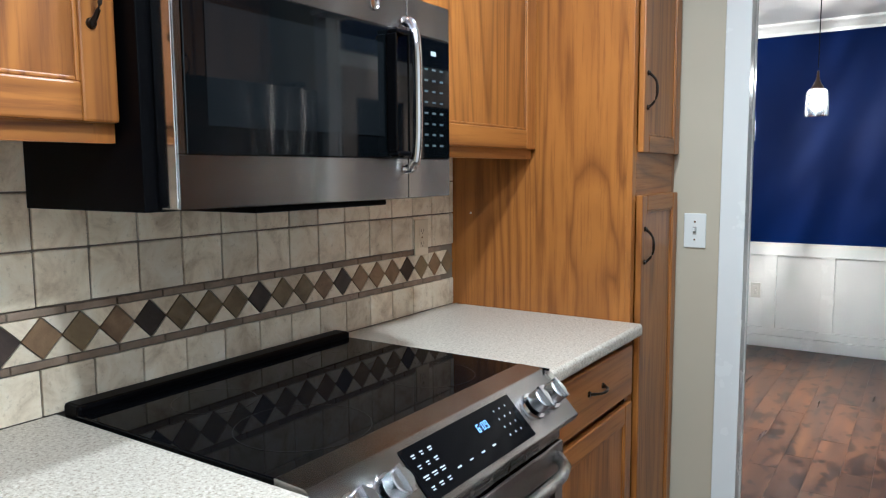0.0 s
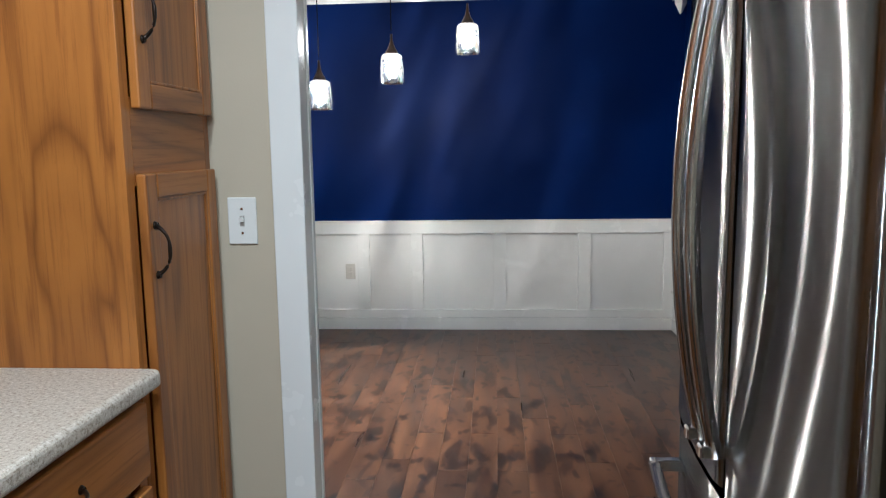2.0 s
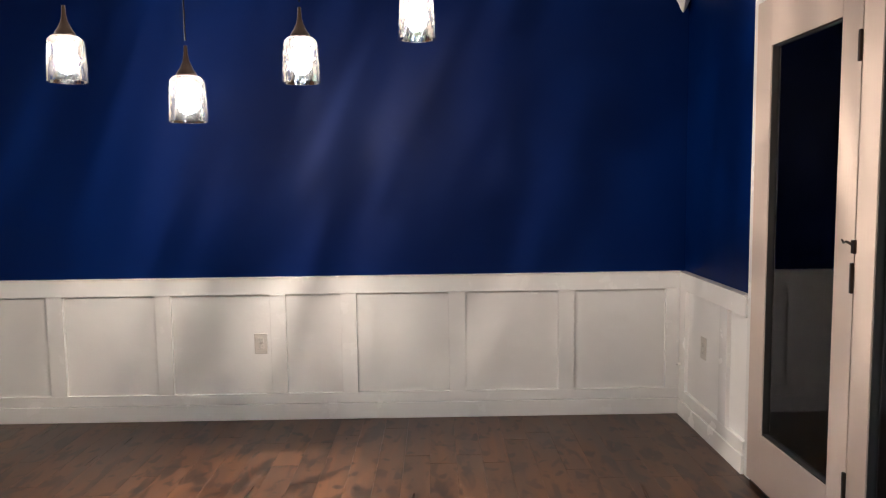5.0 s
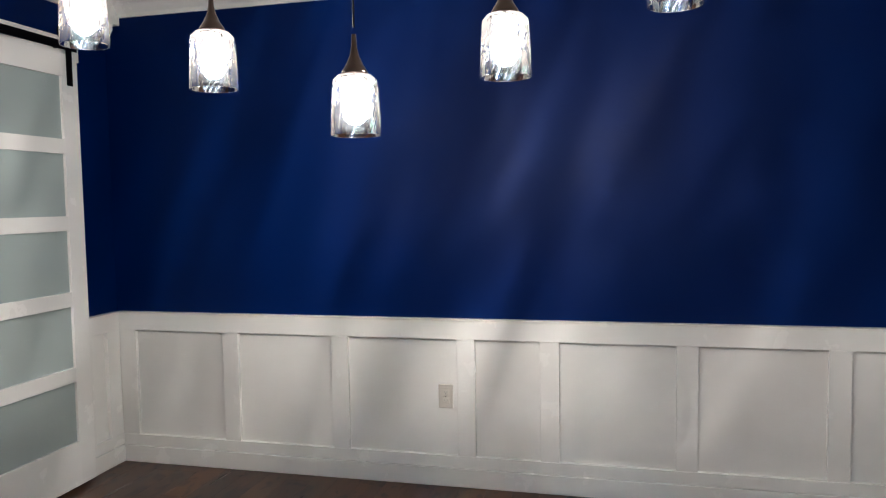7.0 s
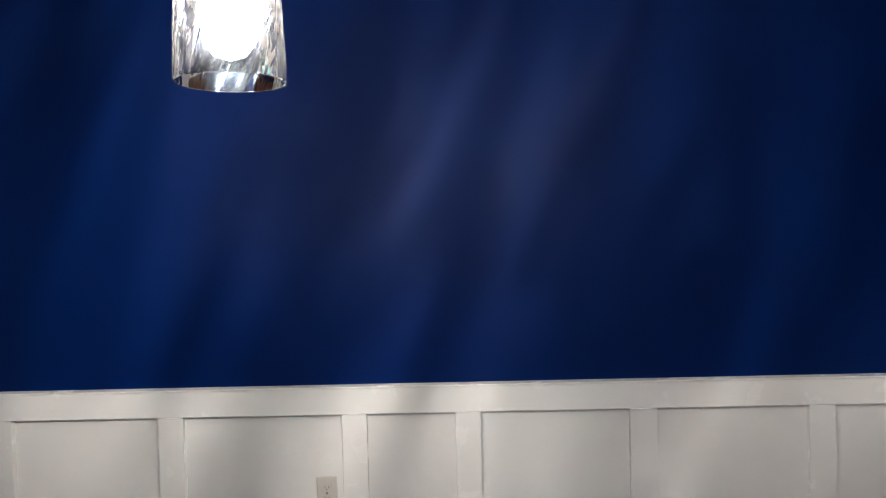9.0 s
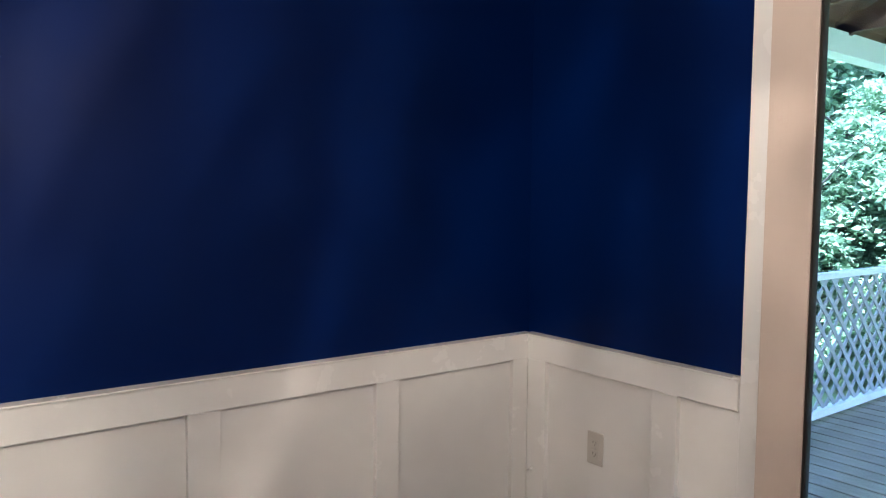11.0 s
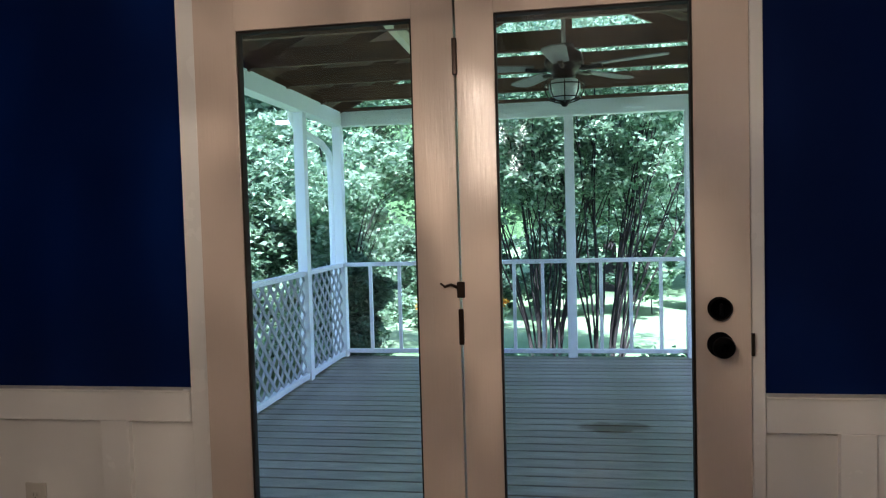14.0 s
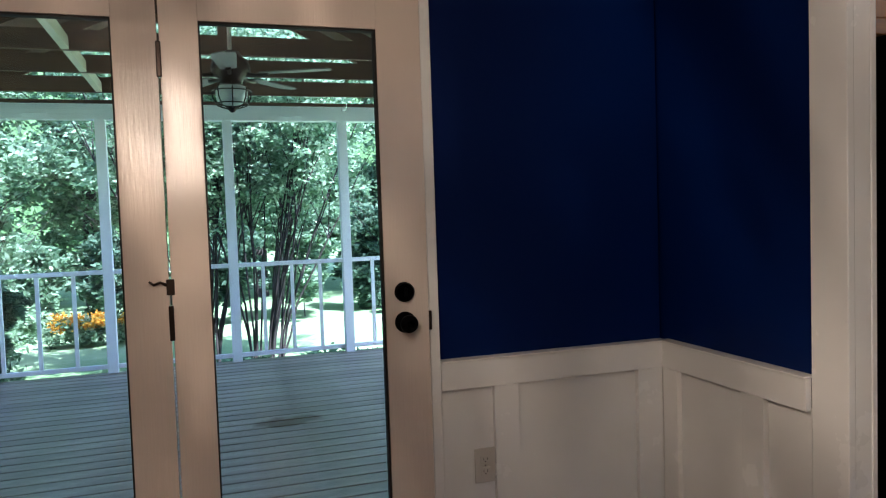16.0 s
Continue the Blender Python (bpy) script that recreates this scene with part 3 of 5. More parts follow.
# sliding barn door on the west wall, with its track
def barn_door():
    d = thing("sliding_barn_door", (0.235, -0.78, 0.015), "white sliding barn door with five frosted glass panes, hung from a black track", "door")
    x0, x1, y0, y1 = 0.215, 0.26, -1.21, -0.30
    rails = [(0.02, 0.235), (0.53, 0.60), (0.895, 0.965), (1.26, 1.33), (1.625, 1.695), (1.99, 2.10)]
    part("stile", boxes((x0, x1, y0, y0 + 0.105, 0.02, 2.10), bevel=0.002), M["white"], d)
    part("stile", boxes((x0, x1, y1 - 0.105, y1, 0.02, 2.10), bevel=0.002), M["white"], d)
    for a, b in rails:
        part("rail", boxes((x0, x1, y0 + 0.105, y1 - 0.105, a, b)), M["white"], d)
    for (a, b), (c, e) in zip(rails, rails[1:]):
        part("pane", boxes((x0 + 0.014, x1 - 0.014, y0 + 0.1, y1 - 0.1, b, c)), M["frost"], d, "frosted glass pane")
    for y in (y0 + 0.07, y1 - 0.055):
        hanger = part("hanger_strap", boxes((x1, x1 + 0.006, y - 0.018, y + 0.018, 1.95, 2.21), bevel=0.002), M["black"], d, "black strap hanger")
        bm = bmesh.new()
        tube(bm, [(x1 - 0.022, y, 2.2), (x1 + 0.0, y, 2.2)], 0.04, 20)
        part("wheel", bm, M["black"], hanger)
        for z in (1.975, 2.04):
            bm = bmesh.new()
            tube(bm, [(x1 + 0.006, y, z), (x1 + 0.012, y, z)], 0.009, 6)
            part("bolt", bm, M["black"], hanger)
    t = thing("door_track", (0.235, -1.2, 2.15), "black flat steel sliding door track on the wall", "door track")
    part("rail", boxes((0.232, 0.239, -2.25, -0.27, 2.125, 2.165), bevel=0.001), M["black"], t)
    for i in range(6):
        bm = bmesh.new()
        tube(bm, [(W - 0.02, -0.36 - 0.36 * i, 2.145), (0.232, -0.36 - 0.36 * i, 2.145)], 0.013, 12)
        tube(bm, [(0.239, -0.36 - 0.36 * i, 2.145), (0.246, -0.36 - 0.36 * i, 2.145)], 0.01, 6)
        part("spacer", bm, M["black"], t)
    part("header_board", boxes((W - 0.02, W - 0.002, -2.3, -0.2, 2.09, 2.20), bevel=0.002), M["white"], t, "white header board behind the track")


barn_door()


# pendant row
def pendants():
    lamp = thing("pendant_light_row", (2.226, -1.72, H), "five clear glass pendants hanging on black cords from a bar", "ceiling light")
    part("canopy", boxes((1.42, 3.03, -1.79, -1.65, H - 0.03, H), bevel=0.004), M["bronze"], lamp, "long dark bronze canopy")
    for x, y, z in PENDANTS:
        bm = bmesh.new()
        tube(bm, [(x, y, z + 0.25), (x, y, H - 0.03)], 0.0028, 6)
        cord = part("cord", bm, M["black"], lamp)
        bm = bmesh.new()
        lathe(bm, (x, y, z), [(0.001, 0.235), (0.0055, 0.234), (0.007, 0.205), (0.011, 0.185), (0.02, 0.165), (0.031, 0.148), (0.031, 0.142), (0.001, 0.141)], 20)
        part("socket_cap", bm, M["bronze"], cord, "flared dark bronze cap", True)
        bm = bmesh.new()
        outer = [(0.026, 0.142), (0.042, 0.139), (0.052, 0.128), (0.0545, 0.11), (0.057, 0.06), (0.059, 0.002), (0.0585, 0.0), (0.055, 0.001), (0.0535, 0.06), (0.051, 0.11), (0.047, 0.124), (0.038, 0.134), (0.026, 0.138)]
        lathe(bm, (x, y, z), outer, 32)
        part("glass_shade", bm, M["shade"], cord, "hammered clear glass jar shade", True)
        bm = bmesh.new()
        lathe(bm, (x, y, z), [(0.001, 0.141), (0.016, 0.14), (0.016, 0.118), (0.001, 0.117)], 16)
        part("socket", bm, M["plate"], cord)
        bm = bmesh.new()
        lathe(bm, (x, y, z), [(0.012, 0.117), (0.015, 0.107), (0.025, 0.09), (0.031, 0.068), (0.029, 0.046), (0.018, 0.03), (0.001, 0.024)], 20)
        part("bulb", bm, M["bulb"], cord, "lit warm bulb", True)


pendants()

# kitchen
TX = 1.745
CT = 0.914


def panel_door(parent, name, x, y0, y1, z0, z1, frame_w=0.055, label="", thick=0.02, out=1):
    """A framed cabinet door in the plane x, facing +x or -x."""
    xa, xb = (x, x + thick * out)
    lo, hi = min(xa, xb), max(xa, xb)
    door = part(name, boxes((lo + (0.002 if out > 0 else 0.007), hi - (0.007 if out > 0 else 0.002), y0 + frame_w - 0.004, y1 - frame_w + 0.004, z0 + frame_w - 0.004, z1 - frame_w + 0.004)), M["oak_z"], parent, label)
    split("stile", [(lo, hi, y0, y0 + frame_w, z0, z1), (lo, hi, y1 - frame_w, y1, z0, z1)], M["oak_z"], door, "", 0.004)
    split("rail", [(lo, hi, y0 + frame_w, y1 - frame_w, z0, z0 + frame_w), (lo, hi, y0 + frame_w, y1 - frame_w, z1 - frame_w, z1)], M["oak_y"], door, "", 0.004)
    bd = 0.007
    a0, a1, c0, c1 = y0 + frame_w, y1 - frame_w, z0 + frame_w, z1 - frame_w
    xo0, xo1 = (hi - 0.008, hi - 0.003) if out > 0 else (lo + 0.003, lo + 0.008)
    split("bead", [(xo0, xo1, a0, a0 + bd, c0, c1), (xo0, xo1, a1 - bd, a1, c0, c1), (xo0, xo1, a0 + bd, a1 - bd, c0, c0 + bd), (xo0, xo1, a0 + bd, a1 - bd, c1 - bd, c1)], M["oak_z"], door, "", 0.002)
    return door


def pull(parent, x, y, z, length=0.10, upright=True, out=1):
    """A bowed bronze pull."""
    bm = bmesh.new()
    pts, rad = [], []
    for i in range(13):
        s = i / 12 * 2 - 1
        d = 0.026 * (1 - abs(s) ** 3) + 0.002
        a = s * length / 2
        pts.append((x + out * d, y, z + a) if upright else (x + out * d, y + a, z))
        rad.append(0.0032 + 0.0015 * abs(s) ** 4 + (0.001 if abs(s) < 0.2 else 0))
    tube(bm, pts, rad, 10)
    for s in (-1, 1):
        a = s * length / 2
        p = (x, y, z + a) if upright else (x, y + a, z)
        q = (x + out * 0.006, p[1], p[2])
        tube(bm, [p, q], [0.0085, 0.006], 12)
    return part("handle", bm, M["bronze"], parent, "bowed dark bronze handle", True)


# backsplash wall of tiles is laid last; here the grout bed
structure("backsplash", boxes((1.735, TX - 0.006, -6.9, -3.948, 0.88, 1.62)), M["grout"], "tumbled travertine backsplash with a band of brown diamonds")


def counter(name, y0, y1):
    top = thing(name, (2.08, (y0 + y1) / 2, 0.876), "speckled beige laminate countertop with a rounded front edge", "countertop", "kitchen countertops")
    part("slab", boxes((TX, 2.38, y0, y1, 0.876, CT)), M["laminate"], top)
    bm = bmesh.new()
    box(bm, 2.38, 2.41, y0, y1, 0.876, CT)
    fr = [e for e in bm.edges if all(v.co.x > 2.4 for v in e.verts) and abs(e.verts[0].co.z - e.verts[1].co.z) < 1e-6]
    bmesh.ops.bevel(bm, geom=fr, offset=0.012, segments=4, affect="EDGES", profile=0.5)
    part("front_edge", bm, M["laminate"], top)
    return top


counter("countertop", -4.560, -3.948)
counter("countertop", -6.9, -5.332)


def base_cabinet(y0, y1, label):
    c = thing("base_cabinet", (2.06, (y0 + y1) / 2, 0.0), label, "cabinet", "kitchen base cabinets")
    part("body", boxes((TX, 2.35, y0, y1, 0.1, 0.874)), M["oak_z"], c)
    split("face_frame", [(2.35, 2.37, y0, y0 + 0.03, 0.1, 0.874), (2.35, 2.37, y1 - 0.03, y1, 0.1, 0.874), (2.35, 2.37, y0 + 0.03, y1 - 0.03, 0.845, 0.874), (2.35, 2.37, y0 + 0.03, y1 - 0.03, 0.69, 0.715), (2.35, 2.37, y0 + 0.03, y1 - 0.03, 0.1, 0.14)], M["oak_z"], c)
    part("toe_kick", boxes((TX, 2.29, y0, y1, 0.0, 0.1)), M["oak_y"], c)
    drawer = part("drawer", boxes((2.37, 2.39, y0 + 0.018, y1 - 0.018, 0.705, 0.855), bevel=0.006), M["oak_y"], c, "oak drawer front")
    pull(drawer, 2.39, (y0 + y1) / 2, 0.79, 0.095, False)
    panel_door(c, "door", 2.37, y0 + 0.018, y1 - 0.018, 0.125, 0.683)
    return c


base_cabinet(-4.560, -3.950, "honey oak base cabinet with one drawer, beside the stove")
base_cabinet(-5.94, -5.332, "honey oak base cabinet under the speckled counter")
base_cabinet(-6.55, -5.942, "honey oak base cabinet under the speckled counter")


def pantry():
    c = thing("pantry_cabinet", (2.06, -3.74, 0.0), "tall honey oak pantry cabinet with two pairs of doors", "cabinet")
    part("side_panel", boxes((TX - 0.01, 2.352, -3.946, -3.928, 0, 2.16)), M["oak_z"], c)
    part("side_panel", boxes((TX - 0.01, 2.352, -3.55, -3.532, 0, 2.16)), M["oak_z"], c)
    part("top", boxes((TX - 0.01, 2.352, -3.928, -3.55, 2.14, 2.16)), M["oak_y"], c)
    # small pale dot that stands for a nail hole in the side panel
    part("screw_cap", boxes((1.812, 1.818, -3.9475, -3.946, 1.225, 1.231)), M["plate"], c, "tiny pale dot of a nail hole")
    part("back", boxes((TX - 0.01, TX, -3.928, -3.55, 0, 2.14)), M["oak_z"], c)
    split("face_frame", [(2.352, 2.37, -3.948, -3.915, 0, 2.16), (2.352, 2.37, -3.56, -3.532, 0, 2.16)], M["oak_z"], c, "", 0.002)
    split("face_rail", [(2.352, 2.37, -3.915, -3.56, 0, 0.1), (2.352, 2.37, -3.915, -3.56, 1.27, 1.44), (2.352, 2.37, -3.915, -3.56, 2.10, 2.16)], M["oak_y"], c)
    up = panel_door(c, "door", 2.37, -3.912, -3.552, 1.418, 2.12, 0.05)
    lo = panel_door(c, "door", 2.37, -3.912, -3.552, 0.08, 1.292, 0.05)
    pull(up, 2.39, -3.885, 1.60, 0.10)
    pull(lo, 2.39, -3.885, 1.14, 0.10)


pantry()


def wall_cabinet(y0, y1, z0, z1, label, doors, pulls=()):
    c = thing("wall_cabinet", (1.9, (y0 + y1) / 2, z0), label, "cabinet", "kitchen wall cabinets")
    part("body", boxes((TX, 2.02, y0, y1, z0 + 0.02, z1)), M["oak_z"], c)
    split("face_frame", [(2.02, 2.04, y0, y0 + 0.035, z0, z1), (2.02, 2.04, y1 - 0.035, y1, z0, z1)], M["oak_z"], c)
    split("face_rail", [(2.02, 2.04, y0 + 0.035, y1 - 0.035, z0, z0 + 0.04), (2.02, 2.04, y0 + 0.035, y1 - 0.035, z1 - 0.05, z1)], M["oak_y"], c)
    for a, b in doors:
        d = panel_door(c, "door", 2.04, a, b, z0 + 0.03, z1 - 0.03, 0.058)
        for py, pz in pulls:
            if a < py < b:
                pull(d, 2.06, py, pz, 0.10)
    return c


wall_cabinet(-4.578, -3.950, 1.403, 2.16, "honey oak wall cabinet with one door, over the counter", [(-4.56, -3.955)], [(-4.535, 1.53)])
wall_cabinet(-6.0, -5.3685, 1.412, 2.16, "honey oak wall cabinet with a bronze handle", [(-5.985, -5.371)], [(-5.41, 1.635)])
wall_cabinet(-5.370, -4.582, 1.745, 2.16, "short oak cabinet over the microwave", [(-5.36, -4.98), (-4.972, -4.59)], [(-5.0, 1.83), (-4.95, 1.83)])


def microwave():
    m = thing("microwave", (1.95, -4.976, 1.309), "stainless over-the-range microwave with a black glass door", "microwave")
    y0, y1, z0, z1 = -5.366, -4.587, 1.309, 1.738
    part("body", boxes((TX + 0.005, 2.10, y0 + 0.002, y1 - 0.002, z0 - 0.004, z1), bevel=0.002), M["black"], m, "matt black metal case")
    dy1 = y1 - 0.165
    yd, yg = y0 + 0.028, y0 + 0.044
    split("door_frame", [(2.102, 2.15, yd, dy1, z0, z0 + 0.085), (2.102, 2.15, yd, dy1, z1 - 0.075, z1), (2.102, 2.15, yd, yg, z0 + 0.085, z1 - 0.075)], M["steel_y"], m, "brushed stainless door frame", 0.002)
    part("door_edge", boxes((2.104, 2.149, yd - 0.003, yd - 0.0005, z0 + 0.002, z1 - 0.002), bevel=0.001), M["chrome"], m, "bright polished door edge")
    split("control_frame", [(2.102, 2.15, dy1 + 0.003, y1, z0, z0 + 0.085), (2.102, 2.15, dy1 + 0.003, y1, z1 - 0.075, z1)], M["steel_y"], m, "brushed stainless end", 0.002)
    door = part("door_glass", boxes((2.105, 2.152, yg, dy1, z0 + 0.085, z1 - 0.075), bevel=0.002), M["doorglass"], m, "glossy black glass door")
    part("window", boxes((2.1521, 2.1535, y0 + 0.085, dy1 - 0.085, z0 + 0.13, z1 - 0.11)), M["mwin"], door, "dark meshed window")
    pan = part("control_panel", boxes((2.105, 2.153, dy1 + 0.003, y1 - 0.004, z0 + 0.085, z1 - 0.075), bevel=0.002), M["doorglass"], m, "black control panel with pale keys")
    bm = bmesh.new()
    for r in range(8):
        for k in range(3):
            yy, zz = dy1 + 0.066 + k * 0.03, z0 + 0.115 + r * 0.024
            box(bm, 2.1532, 2.1537, yy - 0.007, yy + 0.007, zz - 0.0022, zz + 0.0022)
    part("keys", bm, M["faint_icon"], pan, "rows of small pale key marks")["kind"] = "stuff"
    part("display", boxes((2.1532, 2.1537, dy1 + 0.085, dy1 + 0.105, z1 - 0.115, z1 - 0.105)), M["icon"], pan)
    bm = bmesh.new()
    pts = []
    hy = dy1 - 0.012
    for i in range(21):
        a = math.pi * (i / 20 - 0.5)
        s = math.copysign(abs(math.sin(a)) ** 0.6, math.sin(a))
        pts.append((2.152 + 0.034 * math.cos(a) ** 0.45 if abs(i - 10) < 10 else 2.152, hy, (z0 + z1) / 2 + 0.003 + s * 0.155))
    tube(bm, pts, 0.0105, 14)
    part("door_handle", bm, M["chrome"], m, "bowed bright steel handle", True)
    split("handle_shroud", [(2.153, 2.178, hy - 0.06, hy - 0.012, z0 + 0.09, z0 + 0.10), (2.153, 2.178, hy - 0.06, hy - 0.012, z1 - 0.09, z1 - 0.08), (2.153, 2.178, hy - 0.064, hy - 0.058, z0 + 0.10, z1 - 0.09)], M["blackglass"], m, "", 0.003)
    part("vent_grille", boxes((1.80, 2.07, y0 + 0.25, y1 - 0.14, z0 - 0.018, z0 - 0.004), bevel=0.004), M["black"], m, "black underside vent")
    bm = bmesh.new()
    tube(bm, [(2.15, -4.86, z1 - 0.035), (2.1525, -4.86, z1 - 0.035)], 0.013, 24)
    part("badge", bm, M["chrome"], m, "small round badge", True)


M["mwin"] = mat("meshed_window", (0.006, 0.007, 0.008), 0.04, 0.0, IOR=1.42)
microwave()


def stove():
    s = thing("stove", (2.1, -4.945, 0.0), "stainless slide-in electric range with a black glass top", "stove")
    y0, y1 = -5.326, -4.564
    part("body", boxes((TX + 0.02, 2.40, y0 + 0.004, y1 - 0.004, 0.06, 0.90)), M["steel_z"], s)
    top = part("cooktop", boxes((1.80, 2.325, y0, y1, 0.905, 0.921), bevel=0.002), M["blackglass"], s, "glossy black glass cooktop")
    for cx, cy, r in ((2.2, -4.75, 0.1), (2.2, -5.14, 0.12), (1.95, -4.76, 0.08), (1.95, -5.13, 0.08)):
        bm = bmesh.new()
        for a in range(48):
            t0, t1 = a / 48 * math.tau, (a + 1) / 48 * math.tau
            vs = [bm.verts.new((cx + q * math.cos(t), cy + q * math.sin(t), 0.9214)) for q, t in ((r, t0), (r + 0.0015, t0), (r + 0.0015, t1), (r, t1))]
            bm.faces.new(vs)
        part("burner_ring", bm, M["ring"], top, "faint grey burner ring")
    part("rear_trim", boxes((TX + 0.012, 1.81, y0 + 0.0, y1 - 0.0, 0.905, 0.938), bevel=0.008), M["black"], s, "black raised rear vent trim")
    part("side_trim", boxes((1.81, 2.40, y1 - 0.001, y1 + 0.003, 0.915, 0.9195)), M["black"], s)
    # sloping control panel: profile in x, z
    prof = [(2.322, 0.908), (2.322, 0.922), (2.385, 0.919), (2.472, 0.828), (2.466, 0.815), (2.39, 0.80)]
    bm = bmesh.new()
    a = [bm.verts.new((x, y0, z)) for x, z in prof]
    b = [bm.verts.new((x, y1, z)) for x, z in prof]
    for i in range(len(a)):
        bm.faces.new((a[i], a[(i + 1) % len(a)], b[(i + 1) % len(a)], b[i]))
    bm.faces.new(a)
    bm.faces.new(list(reversed(b)))
    bmesh.ops.recalc_face_normals(bm, faces=bm.faces)
    bmesh.ops.bevel(bm, geom=[e for e in bm.edges if abs(e.verts[0].co.y - e.verts[1].co.y) > 0.5], offset=0.003, segments=2, affect="EDGES", profile=0.5)
    panel = part("control_panel", bm, M["steel_y"], s, "brushed stainless sloping control panel")
    A, B = Vector((2.385, 0, 0.919)), Vector((2.472, 0, 0.828))
    d = (B - A).normalized()
    n = Vector((-d.z, 0, d.x))
    n = n if n.x > 0 else -n

    def on_slope(y, u, h):
        p = A + d * u + n * h
        return Vector((p.x, y, p.z))

    def slab(bm, ya, yb, u0, u1, h0, h1):
        vs = [bm.verts.new(on_slope(y, u, h)) for h in (h0, h1) for y, u in ((ya, u0), (yb, u0), (yb, u1), (ya, u1))]
        for f in ((0, 1, 2, 3), (7, 6, 5, 4), (0, 4, 5, 1), (1, 5, 6, 2), (2, 6, 7, 3), (3, 7, 4, 0)):
            bm.faces.new([vs[i] for i in f])
        bmesh.ops.recalc_face_normals(bm, faces=bm.faces)
    bm = bmesh.new()
    slab(bm, -5.125, -4.755, 0.014, 0.112, -0.001, 0.0015)
    disp = part("display", bm, M["blackglass"], panel, "black touch display with pale marks")
    bm = bmesh.new()
    rnd = random.Random(4)
    for r in range(4):
        for k in range(3):
            slab(bm, -4.832 + k * 0.022, -4.829 + k * 0.022, 0.03 + r * 0.018, 0.034 + r * 0.018, 0.0014, 0.0019)
        for k in range(3):
            w = rnd.uniform(0.004, 0.008)
            slab(bm, -5.10 + k * 0.024 - w, -5.10 + k * 0.024 + w, 0.03 + r * 0.02, 0.0325 + r * 0.02, 0.0014, 0.0019)
            slab(bm, -5.10 + k * 0.024 - w * 0.8, -5.10 + k * 0.024 + w * 0.8, 0.035 + r * 0.02, 0.037 + r * 0.02, 0.0014, 0.0019)
    for k in range(4):
        slab(bm, -5.02 + k * 0.04, -5.008 + k * 0.04, 0.085 - 0.0 * k, 0.088, 0.0014, 0.0019)
    part("marks", bm, M["icon"], disp, "small pale key marks")["kind"] = "stuff"
    # clock reading 6:09, seven strokes a digit
    strokes = {"6": "acdefg", "0": "abcdef", "9": "abcdfg"}
    bm = bmesh.new()
    for ch, yl in (("6", -4.908), ("0", -4.891), ("9", -4.879)):
        for k in strokes[ch]:
            ya, yb, ua, ub = {"a": (0, 0.008, 0, 0.0016), "g": (0, 0.008, 0.0072, 0.0088), "d": (0, 0.008, 0.0144, 0.016), "f": (0, 0.0016, 0, 0.008), "b": (0.0064, 0.008, 0, 0.008), "e": (0, 0.0016, 0.008, 0.016), "c": (0.0064, 0.008, 0.008, 0.016)}[k]
            slab(bm, yl + ya, yl + yb, 0.038 + ua, 0.038 + ub, 0.0014, 0.0019)
    for u in (0.042, 0.049):
        slab(bm, -4.8965, -4.895, u, u + 0.0015, 0.0014, 0.0019)
    part("clock_digits", bm, M["digits"], disp, "glowing pale blue clock digits")
    for y in (-5.27, -5.185, -4.70, -4.625):
        c0, c1, c2, c3 = (on_slope(y, 0.062, h) for h in (0.0, 0.006, 0.0065, 0.034))
        bm = bmesh.new()
        tube(bm, [on_slope(y, 0.062, 0.012), on_slope(y, 0.062, 0.014), on_slope(y, 0.062, 0.036), on_slope(y, 0.062, 0.038)], [0.0225, 0.0245, 0.0225, 0.0205], 28)
        knob = part("knob", bm, M["knob"], panel, "brushed steel knob")
        bm = bmesh.new()
        tube(bm, [c0, c1], [0.031, 0.029], 28)
        part("skirt", bm, M["chrome"], knob, "polished steel skirt")
        bm = bmesh.new()
        tube(bm, [c1, on_slope(y, 0.062, 0.012)], [0.019, 0.019], 20)
        part("collar", bm, M["black"], knob, "black collar")
        bm = bmesh.new()
        slab(bm, y - 0.004, y + 0.004, 0.0385, 0.0855, 0.03, 0.044)
        part("grip", bm, M["knob"], knob)
    part("oven_door", boxes((2.395, 2.44, y0 + 0.006, y1 - 0.006, 0.20, 0.765), bevel=0.004), M["steel_y"], s, "stainless oven door")
    part("oven_window", boxes((2.4395, 2.4415, y0 + 0.05, y1 - 0.05, 0.26, 0.70)), M["blackglass"], s, "black glass oven window")
    vent = part("vent_strip", boxes((2.39, 2.43, y0 + 0.006, y1 - 0.006, 0.768, 0.798)), M["steel_y"], s)
    bm = bmesh.new()
    for k in range(8):
        ya = -5.22 + k * 0.07
        for j in range(3):
            box(bm, 2.4295, 2.431, ya, ya + 0.055, 0.772 + j * 0.009, 0.777 + j * 0.009)
    part("vent_slots", bm, M["slot"], vent, "dark vent slots")
    part("drawer", boxes((2.39, 2.435, y0 + 0.006, y1 - 0.006, 0.065, 0.192), bevel=0.004), M["steel_y"], s, "stainless warming drawer")
    bm = bmesh.new()
    pts = []
    for i in range(17):
        t = i / 16 * 2 - 1
        pts.append((2.442 + 0.055 * (1 - abs(t) ** 8), -4.945 + t * 0.345, 0.735))
    tube(bm, pts, 0.013, 14)
    part("door_handle", bm, M["steel_y"], s, "long curved stainless oven handle", True)
    for y in (y0 + 0.06, y1 - 0.06):
        bm = bmesh.new()
        tube(bm, [(2.3, y, 0.0), (2.3, y, 0.062)], 0.015, 10)
        part("foot", bm, M["black"], s)


